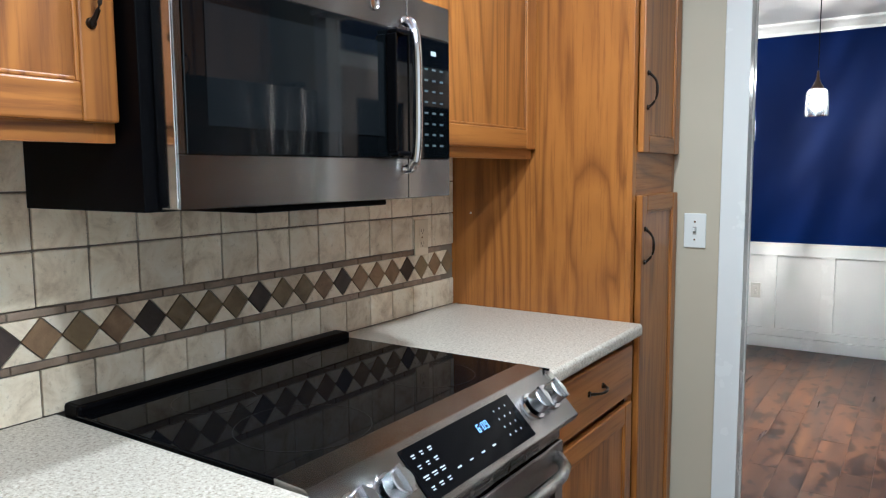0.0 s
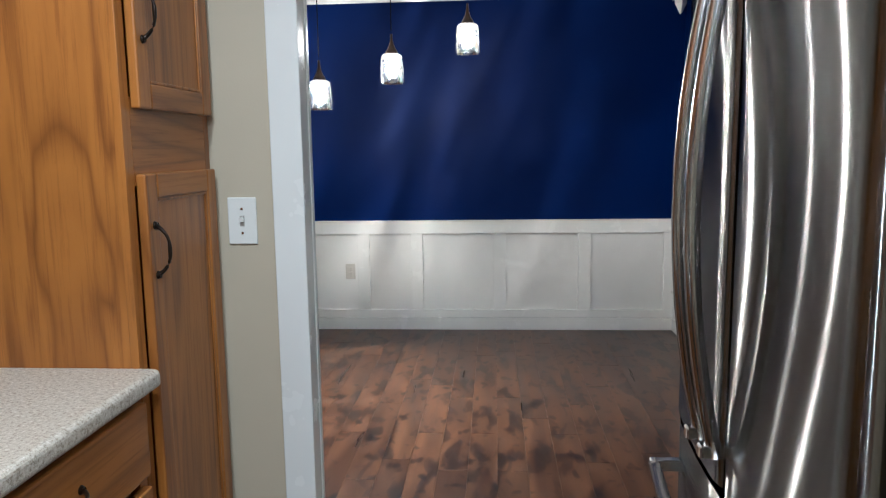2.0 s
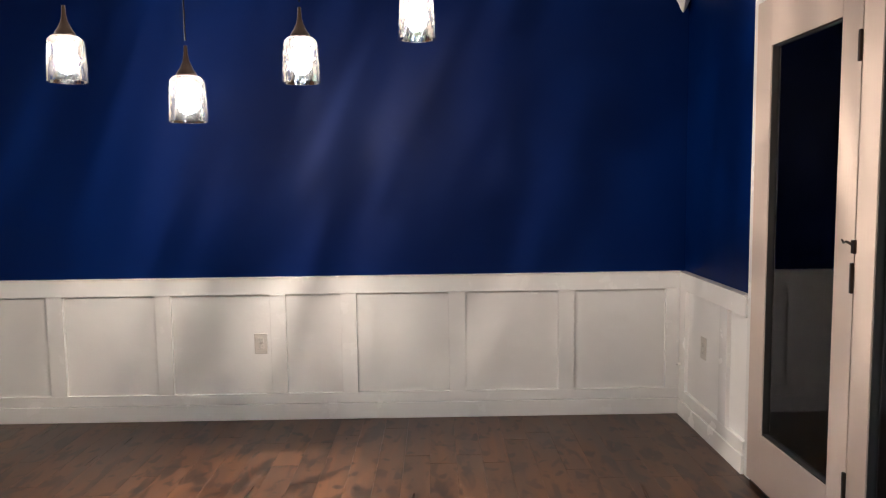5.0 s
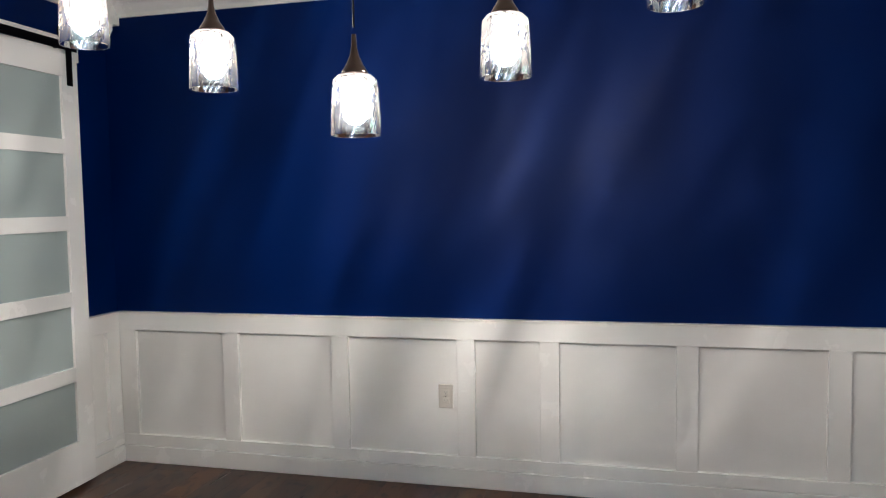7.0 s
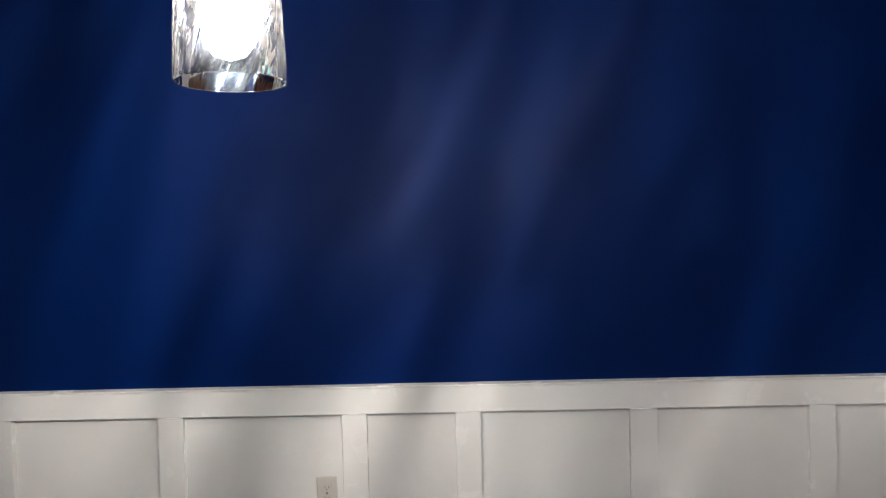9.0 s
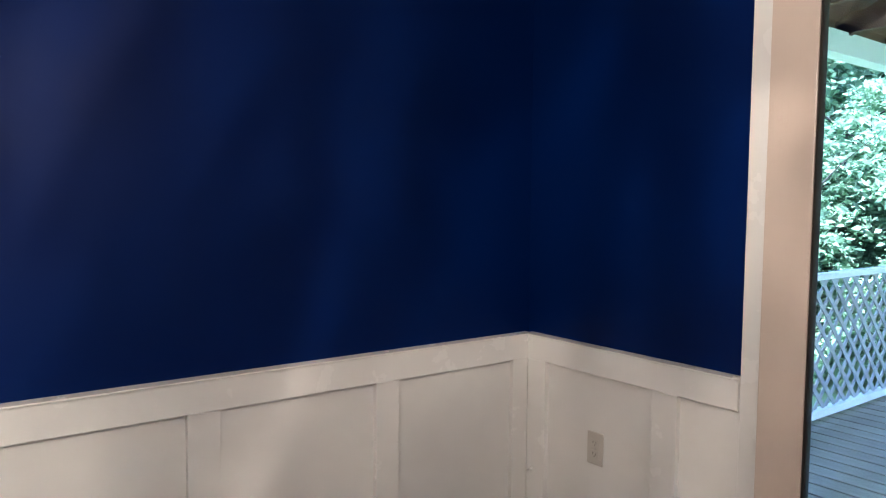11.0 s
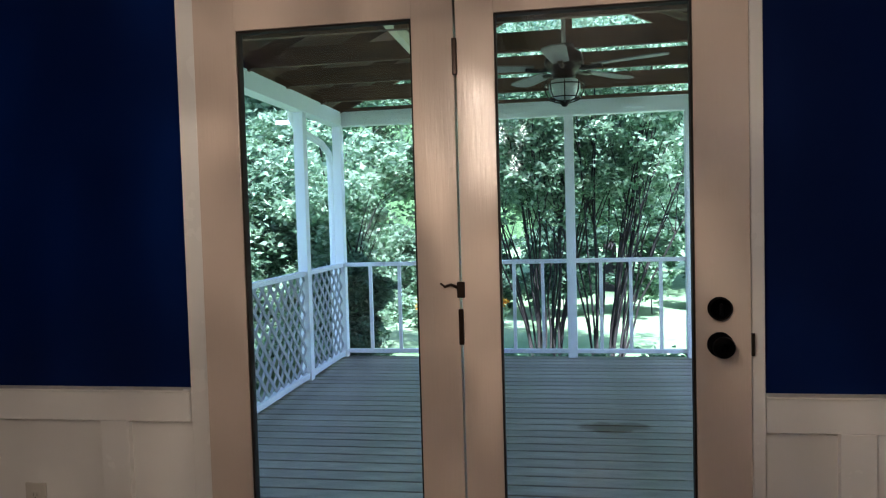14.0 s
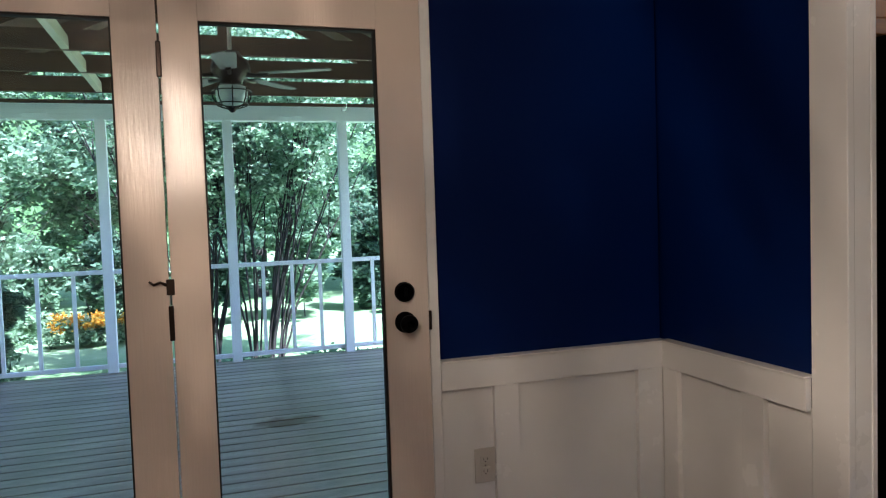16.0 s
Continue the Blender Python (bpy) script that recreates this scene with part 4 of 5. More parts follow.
M["knob"] = mat("satin_steel", (0.55, 0.55, 0.56), 0.24, 1.0)
M["digits"] = mat("clock_glow", (0.3, 0.5, 0.8), 0.5, 0.0, Emission_Color=(0.4, 0.65, 1, 1), Emission_Strength=0.06)
M["ring"] = mat("burner_print", (0.018, 0.018, 0.018), 0.2)
stove()


def refrigerator():
    f = thing("refrigerator", (3.9, -4.025, 0.0), "stainless french door refrigerator with bowed doors and black sides", "refrigerator")
    y0, y1 = -4.452, -3.605
    part("body", boxes((3.56, 4.30, y0 + 0.004, y1 - 0.004, 0.03, 1.735), bevel=0.004), M["fridge_side"], f, "black textured cabinet")

    def front(ya, yb, za, zb, mid):
        """A door skin bowed outwards across the whole width of the front."""
        bm = bmesh.new()
        n = 14
        def bow(y):
            t = (y - (y0 + y1) / 2) / ((y1 - y0) / 2)
            return 3.492 - 0.030 * (1 - t * t)
        rows = []
        for i in range(n + 1):
            y = ya + (yb - ya) * i / n
            e = min(i, n - i)
            inset = 0.008 if e == 0 else 0.0
            rows.append([bm.verts.new((bow(y) + inset, y, za)), bm.verts.new((bow(y) + inset, y, zb)), bm.verts.new((3.555, y, zb)), bm.verts.new((3.555, y, za))])
        for a, b in zip(rows, rows[1:]):
            for k in range(4):
                fc = bm.faces.new((a[k], a[(k + 1) % 4], b[(k + 1) % 4], b[k]))
                fc.smooth = k == 0
        bm.faces.new(rows[0])
        bm.faces.new(list(reversed(rows[-1])))
        bmesh.ops.recalc_face_normals(bm, faces=bm.faces)
        return bm
    ym = (y0 + y1) / 2
    for nm, ya, yb, hy in (("door", y0, ym - 0.003, ym - 0.042), ("door", ym + 0.003, y1, ym + 0.042)):
        bm = front(ya, yb, 0.725, 1.725, ym)
        flags = [p.smooth for p in bm.faces]
        d = part(nm, bm, M["fridge_steel"], f, "bowed brushed stainless door")
        for p, s in zip(d.data.polygons, flags):
            p.use_smooth = s
        bm = bmesh.new()
        pts, rad = [], []
        for i in range(25):
            t = i / 24 * 2 - 1
            pts.append((3.462 - 0.022 - 0.052 * (1 - t * t), hy, 1.235 + t * 0.43))
        tube(bm, pts, 0.0135, 16)
        h = part("handle", bm, M["steel_z"], d, "long bowed stainless handle", True)
        for z in (0.815, 1.655):
            bm = boxes((3.41, 3.475, hy - 0.011, hy + 0.011, z - 0.012, z + 0.012), bevel=0.004)
            part("handle_foot", bm, M["chrome"], d)
    bm = front(y0, y1, 0.09, 0.712, ym)
    fr = part("freezer_drawer", bm, M["fridge_steel"], f, "bowed stainless freezer drawer")
    bm = bmesh.new()
    pts = []
    for i in range(25):
        t = i / 24 * 2 - 1
        pts.append((3.445 - 0.045 * (1 - t * t * 0.5), ym + t * 0.33, 0.625))
    tube(bm, pts, 0.0135, 16)
    part("handle", bm, M["steel_y"], fr, "long horizontal stainless handle", True)
    for t in (-1, 1):
        part("handle_foot", boxes((3.41, 3.488, ym + t * 0.325 - 0.012, ym + t * 0.325 + 0.012, 0.612, 0.638), bevel=0.004), M["chrome"], fr)
    part("door_gasket", boxes((3.545, 3.562, y0 + 0.012, y1 - 0.012, 0.09, 1.72)), M["slot"], f)
    part("toe_grille", boxes((3.53, 3.57, y0 + 0.02, y1 - 0.02, 0.0, 0.085)), M["black"], f)
    for y in (y0 + 0.1, y1 - 0.1):
        part("hinge_cover", boxes((3.5, 3.6, y - 0.03, y + 0.03, 1.7355, 1.755), bevel=0.006), M["black"], f)


M["fridge_side"] = mat("black_textured_metal", (0.003, 0.003, 0.0035), 0.45)
M["fridge_side"].node_tree.nodes["Principled BSDF"].inputs["Specular IOR Level"].default_value = 0.06
refrigerator()

c = thing("fridge_cabinet", (4.1, -4.03, 1.755), "honey oak cabinet above the refrigerator", "cabinet")
part("body", boxes((3.82, 4.6, -4.468, -3.59, 1.76, 2.16)), M["oak_z"], c)
part("face_frame", boxes((3.80, 3.82, -4.468, -3.59, 1.757, 2.16)), M["oak_z"], c)
for a, b, py in ((-4.455, -4.04, -4.08), (-4.03, -3.605, -3.645)):
    d = panel_door(c, "door", 3.80, a, b, 1.762, 2.15, 0.05, out=-1)
    pull(d, 3.78, py, 1.81, 0.085, True, -1)

# porch behind the patio doors: deck x 4.56..9.6, y -4.3..0.27
PX0, PX1, PY0, PY1, DZK = 4.56, 9.6, -4.3, 0.27, -0.1
structure("ground", boxes((-400, 400, -400, 400, -0.8, -0.7)), M["grass"], "sunlit lawn reaching to the trees")
# unseen outer wall, made tall so it blocks sun from the deck
structure("house_wall_outer", boxes((E + 0.171, E + 0.24, -8.2, DY1 - 0.08, -0.7, 3.9), (E + 0.171, E + 0.24, DY0 + 0.08, 1.5, -0.7, 3.9), (E + 0.171, E + 0.24, DY1 - 0.08, DY0 + 0.08, 2.15, 3.9)), M["exterior"], "unseen white outer house wall, raised to keep sun off the deck")
# added slab over the house, out of view, only to block the sun
structure("house_roof", boxes((1.0, 4.7, -8.6, 0.6, 3.9, 4.05)), M["rafter"], "unseen roof slab added to keep sun off the deck")
deck = structure("porch_deck", boxes((PX0, PX1, PY0, PY1, -0.32, DZK - 0.03)), M["gap"], "weathered grey porch deck")

fr = thing("porch", (7.1, -2.08, DZK), "white painted porch posts and beams around the deck", "porch")
POSTS = [(9.56, 0.24), (9.56, -0.96), (9.56, -2.08), (9.56, -3.2), (9.56, -4.26), (8.47, 0.24), (6.94, 0.24), (5.4, 0.24), (8.03, -4.26), (6.5, -4.26), (4.85, -4.26)]
for x, y in POSTS:
    part("post", boxes((x - 0.045, x + 0.045, y - 0.045, y + 0.045, DZK, 2.25), bevel=0.004), M["exterior"], fr)
part("beam", boxes((9.5, 9.62, PY0, PY1 + 0.02, 2.25, 2.39)), M["exterior"], fr)
part("beam", boxes((4.62, 9.5, 0.18, 0.30, 2.25, 2.39)), M["exterior"], fr)
part("beam", boxes((4.62, 9.5, -4.32, -4.2, 2.25, 2.39)), M["exterior"], fr)
for x, y in POSTS[:5]:
    part("beam_cleat", boxes((9.47, 9.5, y + 0.42, y + 0.62, 2.29, 2.335)), M["exterior"], fr)

rl = thing("porch_railing", (9.56, -2.08, DZK), "white wooden porch railing with square balusters", "railing")
for (xa, ya), (xb, yb) in zip(POSTS[:4], POSTS[1:5]):
    part("top_rail", boxes((9.535, 9.585, yb + 0.045, ya - 0.045, 0.825, 0.865), bevel=0.003), M["exterior"], rl)
    part("bottom_rail", boxes((9.54, 9.58, yb + 0.045, ya - 0.045, -0.06, -0.02), bevel=0.003), M["exterior"], rl)
    for i in range(1, 4):
        y = ya + (yb - ya) * i / 4
        part("baluster", boxes((9.545, 9.575, y - 0.016, y + 0.016, -0.02, 0.825)), M["exterior"], rl)


def lattice(y, spans, label):
    r = thing("lattice_railing", ((spans[0][0] + spans[-1][1]) / 2, y, DZK), label, "railing")
    for x0, x1 in spans:
        part("top_rail", boxes((x0, x1, y - 0.03, y + 0.03, 0.825, 0.865), bevel=0.003), M["exterior"], r)
        part("bottom_rail", boxes((x0, x1, y - 0.03, y + 0.03, -0.08, -0.03), bevel=0.003), M["exterior"], r)
        z0, z1, pitch = -0.03, 0.825, 0.15
        hgt = z1 - z0
        n = int((x1 - x0 + hgt) / pitch)
        for sgn in (1, -1):
            for i in range(1, n + 1):
                c = x0 + i * pitch
                a, b = c - hgt, c
                u0, u1 = max(0.0, (x0 - a) / hgt), min(1.0, (x1 - a) / hgt)
                if u1 - u0 < 0.05:
                    continue
                yy = y + 0.006 * sgn
                p = [(a + u * hgt, z0 + (u if sgn > 0 else 1 - u) * hgt) for u in (u0, u1)]
                (xa, za), (xb, zb) = p
                d = Vector((xb - xa, 0, zb - za)).normalized()
                nn = Vector((-d.z, 0, d.x)) * 0.016
                bm = bmesh.new()
                vs = []
                for t in (-0.004, 0.004):
                    for q, s in (((xa, za), 1), ((xb, zb), 1), ((xb, zb), -1), ((xa, za), -1)):
                        vs.append(bm.verts.new((q[0] + nn.x * s, yy + t, q[1] + nn.z * s)))
                for f in ((0, 1, 2, 3), (7, 6, 5, 4), (0, 4, 5, 1), (1, 5, 6, 2), (2, 6, 7, 3), (3, 7, 4, 0)):
                    bm.faces.new([vs[k] for k in f])
                bmesh.ops.recalc_face_normals(bm, faces=bm.faces)
                part("lattice_slat", bm, M["slat"], r)
    return r


lattice(0.24, [(4.62, 6.895), (6.985, 8.425), (8.515, 9.515)], "white diagonal lattice railing along the porch side")

# roof over the porch
rf = thing("porch_roof", (7.1, -2.08, 2.4), "open gabled porch roof of dark brown lumber", "roof")
RX = [4.95, 5.75, 6.52, 7.3, 8.04, 8.9]
for x in RX:
    part("joist", boxes((x - 0.02, x + 0.02, PY0, PY1, 2.392, 2.52)), M["rafter"], rf, "dark brown ceiling joist")
part("wall_plate", boxes((9.47, 9.6, PY0, PY1, 2.392, 2.42)), M["rafter"], rf)
RH, EZ = 1.07, 2.5
for x in RX + [9.5]:
    for s in (-1, 1):
        bm = bmesh.new()
        ye, yr = -2.08 + s * 2.42, -2.08
        vs = []
        for t in (-0.02, 0.02):
            for y, z in ((ye, EZ - 0.1), (yr, EZ + RH - 0.0), (yr, EZ + RH - 0.13), (ye, EZ - 0.22 + 0.02)):
                vs.append(bm.verts.new((x + t, y, z)))
        for f in ((0, 1, 2, 3), (7, 6, 5, 4), (0, 4, 5, 1), (1, 5, 6, 2), (2, 6, 7, 3), (3, 7, 4, 0)):
            bm.faces.new([vs[k] for k in f])
        bmesh.ops.recalc_face_normals(bm, faces=bm.faces)
        part("rafter", bm, M["rafter"], rf, "dark brown rafter")
for s in (-1, 1):
    bm = bmesh.new()
    ye, yr = -2.08 + s * 2.6, -2.08
    vs = []
    for x in (4.6, 10.0):
        for y, z in ((ye, EZ - 0.15), (yr, EZ + RH + 0.02), (yr, EZ + RH + 0.05), (ye, EZ - 0.12)):
            vs.append(bm.verts.new((x, y, z)))
    for f in ((0, 1, 2, 3), (7, 6, 5, 4), (0, 4, 5, 1), (1, 5, 6, 2), (2, 6, 7, 3), (3, 7, 4, 0)):
        bm.faces.new([vs[k] for k in f])
    bmesh.ops.recalc_face_normals(bm, faces=bm.faces)
    part("roof_slope", bm, M["rafter"], rf, "dark roof sheathing")
part("ridge_board", boxes((4.7, 9.6, -2.1, -2.06, EZ + RH - 0.17, EZ + RH - 0.02)), M["rafter"], rf)
part("king_post", boxes((9.42, 9.5, -2.13, -2.03, 2.535, EZ + RH - 0.14)), M["rafter"], rf)
for xa, xb in zip(RX[:-1], RX[1:]):
    part("blocking", boxes((xa + 0.021, xb - 0.021, -1.065, -1.02, 2.394, 2.475)), M["pine"], rf, "pale bare pine blocking between joists")
for x in (5.2, 6.4, 7.6):
    part("joist_block", boxes((x, x + 0.03, -3.35, -3.1, 2.36, 2.39)), M["pine"], rf)

# ceiling fan
fan = thing("ceiling_fan", (7.1, -2.03, 2.0), "five blade porch ceiling fan with a caged glass light", "ceiling fan")
bm = bmesh.new()
tube(bm, [(7.1, -2.03, 2.36), (7.1, -2.03, EZ + RH - 0.12)], 0.013, 12)
part("down_rod", bm, M["plate"], fan, "thin pale down rod", True)
bm = bmesh.new()
lathe(bm, (7.1, -2.03, 0), [(0.001, 2.38), (0.06, 2.375), (0.075, 2.34), (0.11, 2.32), (0.125, 2.27), (0.12, 2.22), (0.08, 2.2), (0.075, 2.17), (0.001, 2.165)], 28)
part("motor_housing", bm, M["bronze"], fan, "dark bronze motor housing", True)
for i in range(5):
    a = radians(30 + 72 * i)
    u, w = Vector((math.cos(a), math.sin(a), 0)), Vector((-math.sin(a), math.cos(a), 0))
    c = Vector((7.1, -2.03, 2.225))
    bm = bmesh.new()
    outline = [(0.2, -0.05), (0.58, -0.072), (0.64, -0.06), (0.665, 0.0), (0.64, 0.06), (0.58, 0.072), (0.2, 0.05)]
    lo = [bm.verts.new(c + u * r + w * s + Vector((0, 0, s * 0.1))) for r, s in outline]
    hi = [bm.verts.new(v.co + Vector((0, 0, 0.008))) for v in lo]
    bm.faces.new(lo)
    bm.faces.new(list(reversed(hi)))
    for k in range(len(lo)):
        bm.faces.new((lo[k], hi[k], hi[(k + 1) % len(lo)], lo[(k + 1) % len(lo)]))
    bmesh.ops.recalc_face_normals(bm, faces=bm.faces)
    blade = part("blade", bm, M["fanblade"], fan, "grey weathered fan blade")
    bm = bmesh.new()
    tube(bm, [c + u * 0.1, c + u * 0.17 + Vector((0, 0, -0.012)), c + u * 0.25], [0.016, 0.012, 0.018], 8)
    part("blade_iron", bm, M["bronze"], blade)
bm = bmesh.new()
lathe(bm, (7.1, -2.03, 0), [(0.001, 2.03), (0.05, 2.034), (0.085, 2.05), (0.1, 2.085), (0.1, 2.12), (0.09, 2.15)], 24)
part("light_bowl", bm, M["bowl"], fan, "pale frosted glass bowl", True)
bm = bmesh.new()
for k in range(8):
    a = k * math.tau / 8
    tube(bm, [(7.1 + r * math.cos(a), -2.03 + r * math.sin(a), z) for r, z in ((0.1, 2.17), (0.125, 2.13), (0.118, 2.075), (0.09, 2.025), (0.035, 2.01))], 0.004, 6)
for r, z in ((0.123, 2.12), (0.1, 2.04)):
    pts = [(7.1 + r * math.cos(k * math.tau / 24), -2.03 + r * math.sin(k * math.tau / 24), z) for k in range(25)]
    tube(bm, pts, 0.004, 6, False)
tube(bm, [(7.1, -2.03, 2.02), (7.1, -2.03, 2.005), (7.1, -2.03, 1.985)], [0.04, 0.03, 0.012], 16)
part("cage", bm, M["bronze"], fan, "dark metal cage")

# white downspout outside the corner and a hook on a joist
dsp = thing("downspout", (8.75, 0.42, 2.3), "white curved downspout outside the porch corner", "downspout")
bm = bmesh.new()
tube(bm, [(8.72, 0.42, 2.36), (8.76, 0.42, 2.24), (8.88, 0.42, 2.16), (9.5, 0.40, 2.09), (9.68, 0.38, 2.0), (9.73, 0.38, 1.84), (9.73, 0.38, -0.6)], 0.035, 12)
part("pipe", bm, M["exterior"], dsp, "", True)
hk = thing("hook", (5.52, -0.78, 2.39), "pale metal hanging hook under a porch joist", "hook")
bm = bmesh.new()
tube(bm, [(5.52, -0.78, 2.395), (5.52, -0.78, 2.35), (5.52, -0.765, 2.325), (5.52, -0.745, 2.32), (5.52, -0.73, 2.335), (5.52, -0.728, 2.35)], 0.004, 8)
part("wire", bm, M["chrome"], hk, "", True)
hk2 = copy_thing(hk, pose(9.36, -3.22, 2.39))
tagged(hk2, label="pale metal hanging hook on a joist beside the porch post", group="porch hooks")
tagged(hk, group="porch hooks")


# plants
def leaves(name, blobs, count, size, material, parent=None, label="", seed=1, flat=0.5):
    """Many small leaves in clumps; blobs are centre and radii."""
    rg = np.random.default_rng(seed)
    vol = np.array([b[3] * b[4] * b[5] for b in blobs])
    pick = rg.choice(len(blobs), 1 + count // 40, p=vol / vol.sum())
    b = np.array(blobs)[pick]
    d = rg.normal(size=(len(pick), 3))
    d /= np.linalg.norm(d, axis=1)[:, None]
    c = b[:, :3] + d * b[:, 3:] * rg.uniform(0.45, 1.0, (len(pick), 1)) ** 0.6
    cs = rg.uniform(0.12, 0.3, len(pick)) * b[:, 3:].mean(axis=1) * 0.8
    which = rg.integers(0, len(pick), count)
    p = c[which] + rg.normal(size=(count, 3)) * cs[which][:, None] * np.array([1, 1, 0.7])
    u = rg.normal(size=(count, 3))
    u[:, 2] *= flat
    u /= np.linalg.norm(u, axis=1)[:, None]
    t = rg.normal(size=(count, 3))
    w = np.cross(u, t)
    w /= np.linalg.norm(w, axis=1)[:, None]
    s = size * rg.uniform(0.6, 1.4, (count, 1))
    nrm = np.cross(u, w)
    v = np.stack([p - u * s, p - w * s * 0.42 + nrm * s * 0.12, p + u * s, p + w * s * 0.42 + nrm * s * 0.12], 1).reshape(-1, 3)
    me = bpy.data.meshes.new(name)
    me.vertices.add(4 * count)
    me.vertices.foreach_set("co", v.ravel())
    me.loops.add(4 * count)
    me.loops.foreach_set("vertex_index", np.arange(4 * count))
    me.polygons.add(count)
    me.polygons.foreach_set("loop_start", np.arange(count) * 4)
    me.update(calc_edges=True)
    me.materials.append(material)
    ob = new(name, me)
    if parent:
        ob.parent = parent
        ob.matrix_parent_inverse = Matrix.Translation(-parent.location)
    if label:
        tagged(ob, label=label)
    return ob


def myrtle(x, y, lean, seed, label):
    rr = random.Random(seed)
    tree = thing("crape_myrtle", (x, y, -0.7), label, "tree", "crape myrtles")
    tops = []
    bm = bmesh.new()
    for i in range(22):
        a = rr.uniform(0, math.tau)
        sp = rr.uniform(0.25, 1.25)
        dx, dy = math.cos(a) * sp * 0.7, math.sin(a) * sp + lean * rr.uniform(0.3, 1.0)
        bx, by = x + math.cos(a) * 0.12, y + math.sin(a) * 0.18
        pts, rad = [], []
        hgt = rr.uniform(2.8, 4.2)
        for k in range(8):
            t = k / 7
            pts.append((bx + dx * t ** 1.4 + rr.uniform(-0.03, 0.03), by + dy * t ** 1.3 + rr.uniform(-0.03, 0.03), -0.72 + hgt * t))
            rad.append(0.011 * (1 - t) ** 0.7 + 0.005)
        tube(bm, pts, rad, 7)
        tops.append(pts[-1])
        for j in range(4):
            k = rr.randint(3, 6)
            p = Vector(pts[k])
            q = p + Vector((rr.uniform(-0.3, 0.3), rr.uniform(-0.35, 0.35), rr.uniform(0.4, 0.8)))
            tube(bm, [p, p.lerp(q, 0.5) + Vector((0.03, 0, 0.02)), q], [0.01, 0.007, 0.003], 5)
            tops.append(tuple(q))
    part("trunk", bm, M["bark"], tree, "many thin fanned grey brown stems", True)
    blobs = [(px, py, pz + 0.1, 0.5, 0.55, 0.5) for px, py, pz in tops if pz > 1.4]
    blobs += [(x + rr.uniform(-0.9, 0.9), y + lean * 0.5 + rr.uniform(-1.5, 1.5), rr.uniform(2.5, 4.6), 0.8, 0.8, 0.5) for _ in range(12)]
    leaves("crown", blobs, 9000, 0.045, M["leaf_mid"], tree, "airy crown of small green leaves", seed)
    leaves("crown", blobs, 9500, 0.045, M["leaf_light"], tree, "airy crown of small bright leaves", seed + 9)
    return tree


myrtle(12.4, -1.75, 0.25, 3, "multi stemmed crape myrtle on the lawn beyond the porch")
myrtle(12.1, -2.55, -0.7, 8, "multi stemmed crape myrtle leaning over the sunlit lawn")


def tree(x, y, h, r, seed, material, label, name="tree", low=0.25, count=34000, size=0.095, limb=0.03):
    rr = random.Random(seed)
    t = thing(name, (x, y, -0.7), label, name, "garden trees" if name == "tree" else "garden shrubs")
    bm = bmesh.new()
    tube(bm, [(x, y, -0.75), (x + 0.1, y, h * 0.35), (x - 0.05, y + 0.1, h * 0.85)], [limb * h * 0.7, limb * h * 0.5, limb], 9)
    for _ in range(9):
        z = h * rr.uniform(0.2, 0.75)
        a = rr.uniform(0, math.tau)
        tube(bm, [(x, y, z), (x + math.cos(a) * r * 0.4, y + math.sin(a) * r * 0.4, z + 0.5), (x + math.cos(a) * r * 0.8, y + math.sin(a) * r * 0.8, z + 0.9)], [limb, limb * 0.6, limb * 0.25], 6)
    part("trunk", bm, M["bark"], t, "", True)
    blobs = []
    for _ in range(26):
        a, q = rr.uniform(0, math.tau), rr.uniform(0.1, 1.0)
        z = rr.uniform(low, 1.0)
        k = r * (1.05 - abs(z - 0.5) * 0.9)
        blobs.append((x + math.cos(a) * k * q * 0.8, y + math.sin(a) * k * q * 0.8, -0.5 + z * h, r * 0.34, r * 0.34, r * 0.26))
    leaves("crown", blobs, count, size, material, t, "uneven leafy crown", seed)
    return t


TREES = [(17.5, 9.5, 9, 3.6, "leaf_dark"), (14.6, 4.0, 7, 2.6, "leaf_mid"), (20, 5.0, 10, 3.8, "leaf_mid"), (22, 0.8, 10, 3.8, "leaf_mid"), (21.5, -3.2, 9, 3.5, "leaf_light"), (22, -7.4, 10, 4.0, "leaf_mid"), (20, -11, 10, 3.6, "leaf_mid"), (11.0, 6.8, 8, 2.8, "leaf_mid"), (13.5, 8.8, 9, 3.2, "leaf_dark"), (8.2, 7.2, 8, 2.9, "leaf_mid"), (27, 7.5, 12, 4.5, "leaf_mid"), (27.5, -1.5, 13, 4.8, "leaf_light"), (27, -10, 12, 4.5, "leaf_dark"), (17, -9.5, 7, 2.6, "leaf_mid")]
for i, (x, y, h, r, mt) in enumerate(TREES):
    tree(x, y, h, r, 20 + i, M[mt], "leafy tree behind the garden with %s foliage" % {"leaf_dark": "dark green", "leaf_mid": "mid green", "leaf_light": "pale green"}[mt], low=0.12)
SHRUBS = [(11.6, 1.0, 2.7, 1.3, "leaf_light", "pale green garden shrub beside the porch corner"), (12.8, 2.3, 3.1, 1.5, "leaf_light", "tall pale green garden shrub beyond the porch"), (10.4, 2.1, 2.5, 1.1, "leaf_mid", "green garden shrub outside the porch railing"), (9.2, 2.8, 2.8, 1.3, "leaf_mid", "leafy garden shrub outside the lattice railing"), (10.75, 0.45, 1.3, 0.5, "leaf_dark", "dark evergreen shrub at the porch corner")]
for i, (x, y, h, r, mt, lab) in enumerate(SHRUBS):
    tree(x, y, h, r, 60 + i, M[mt], lab, "shrub", 0.05, 30000, 0.05, 0.01)
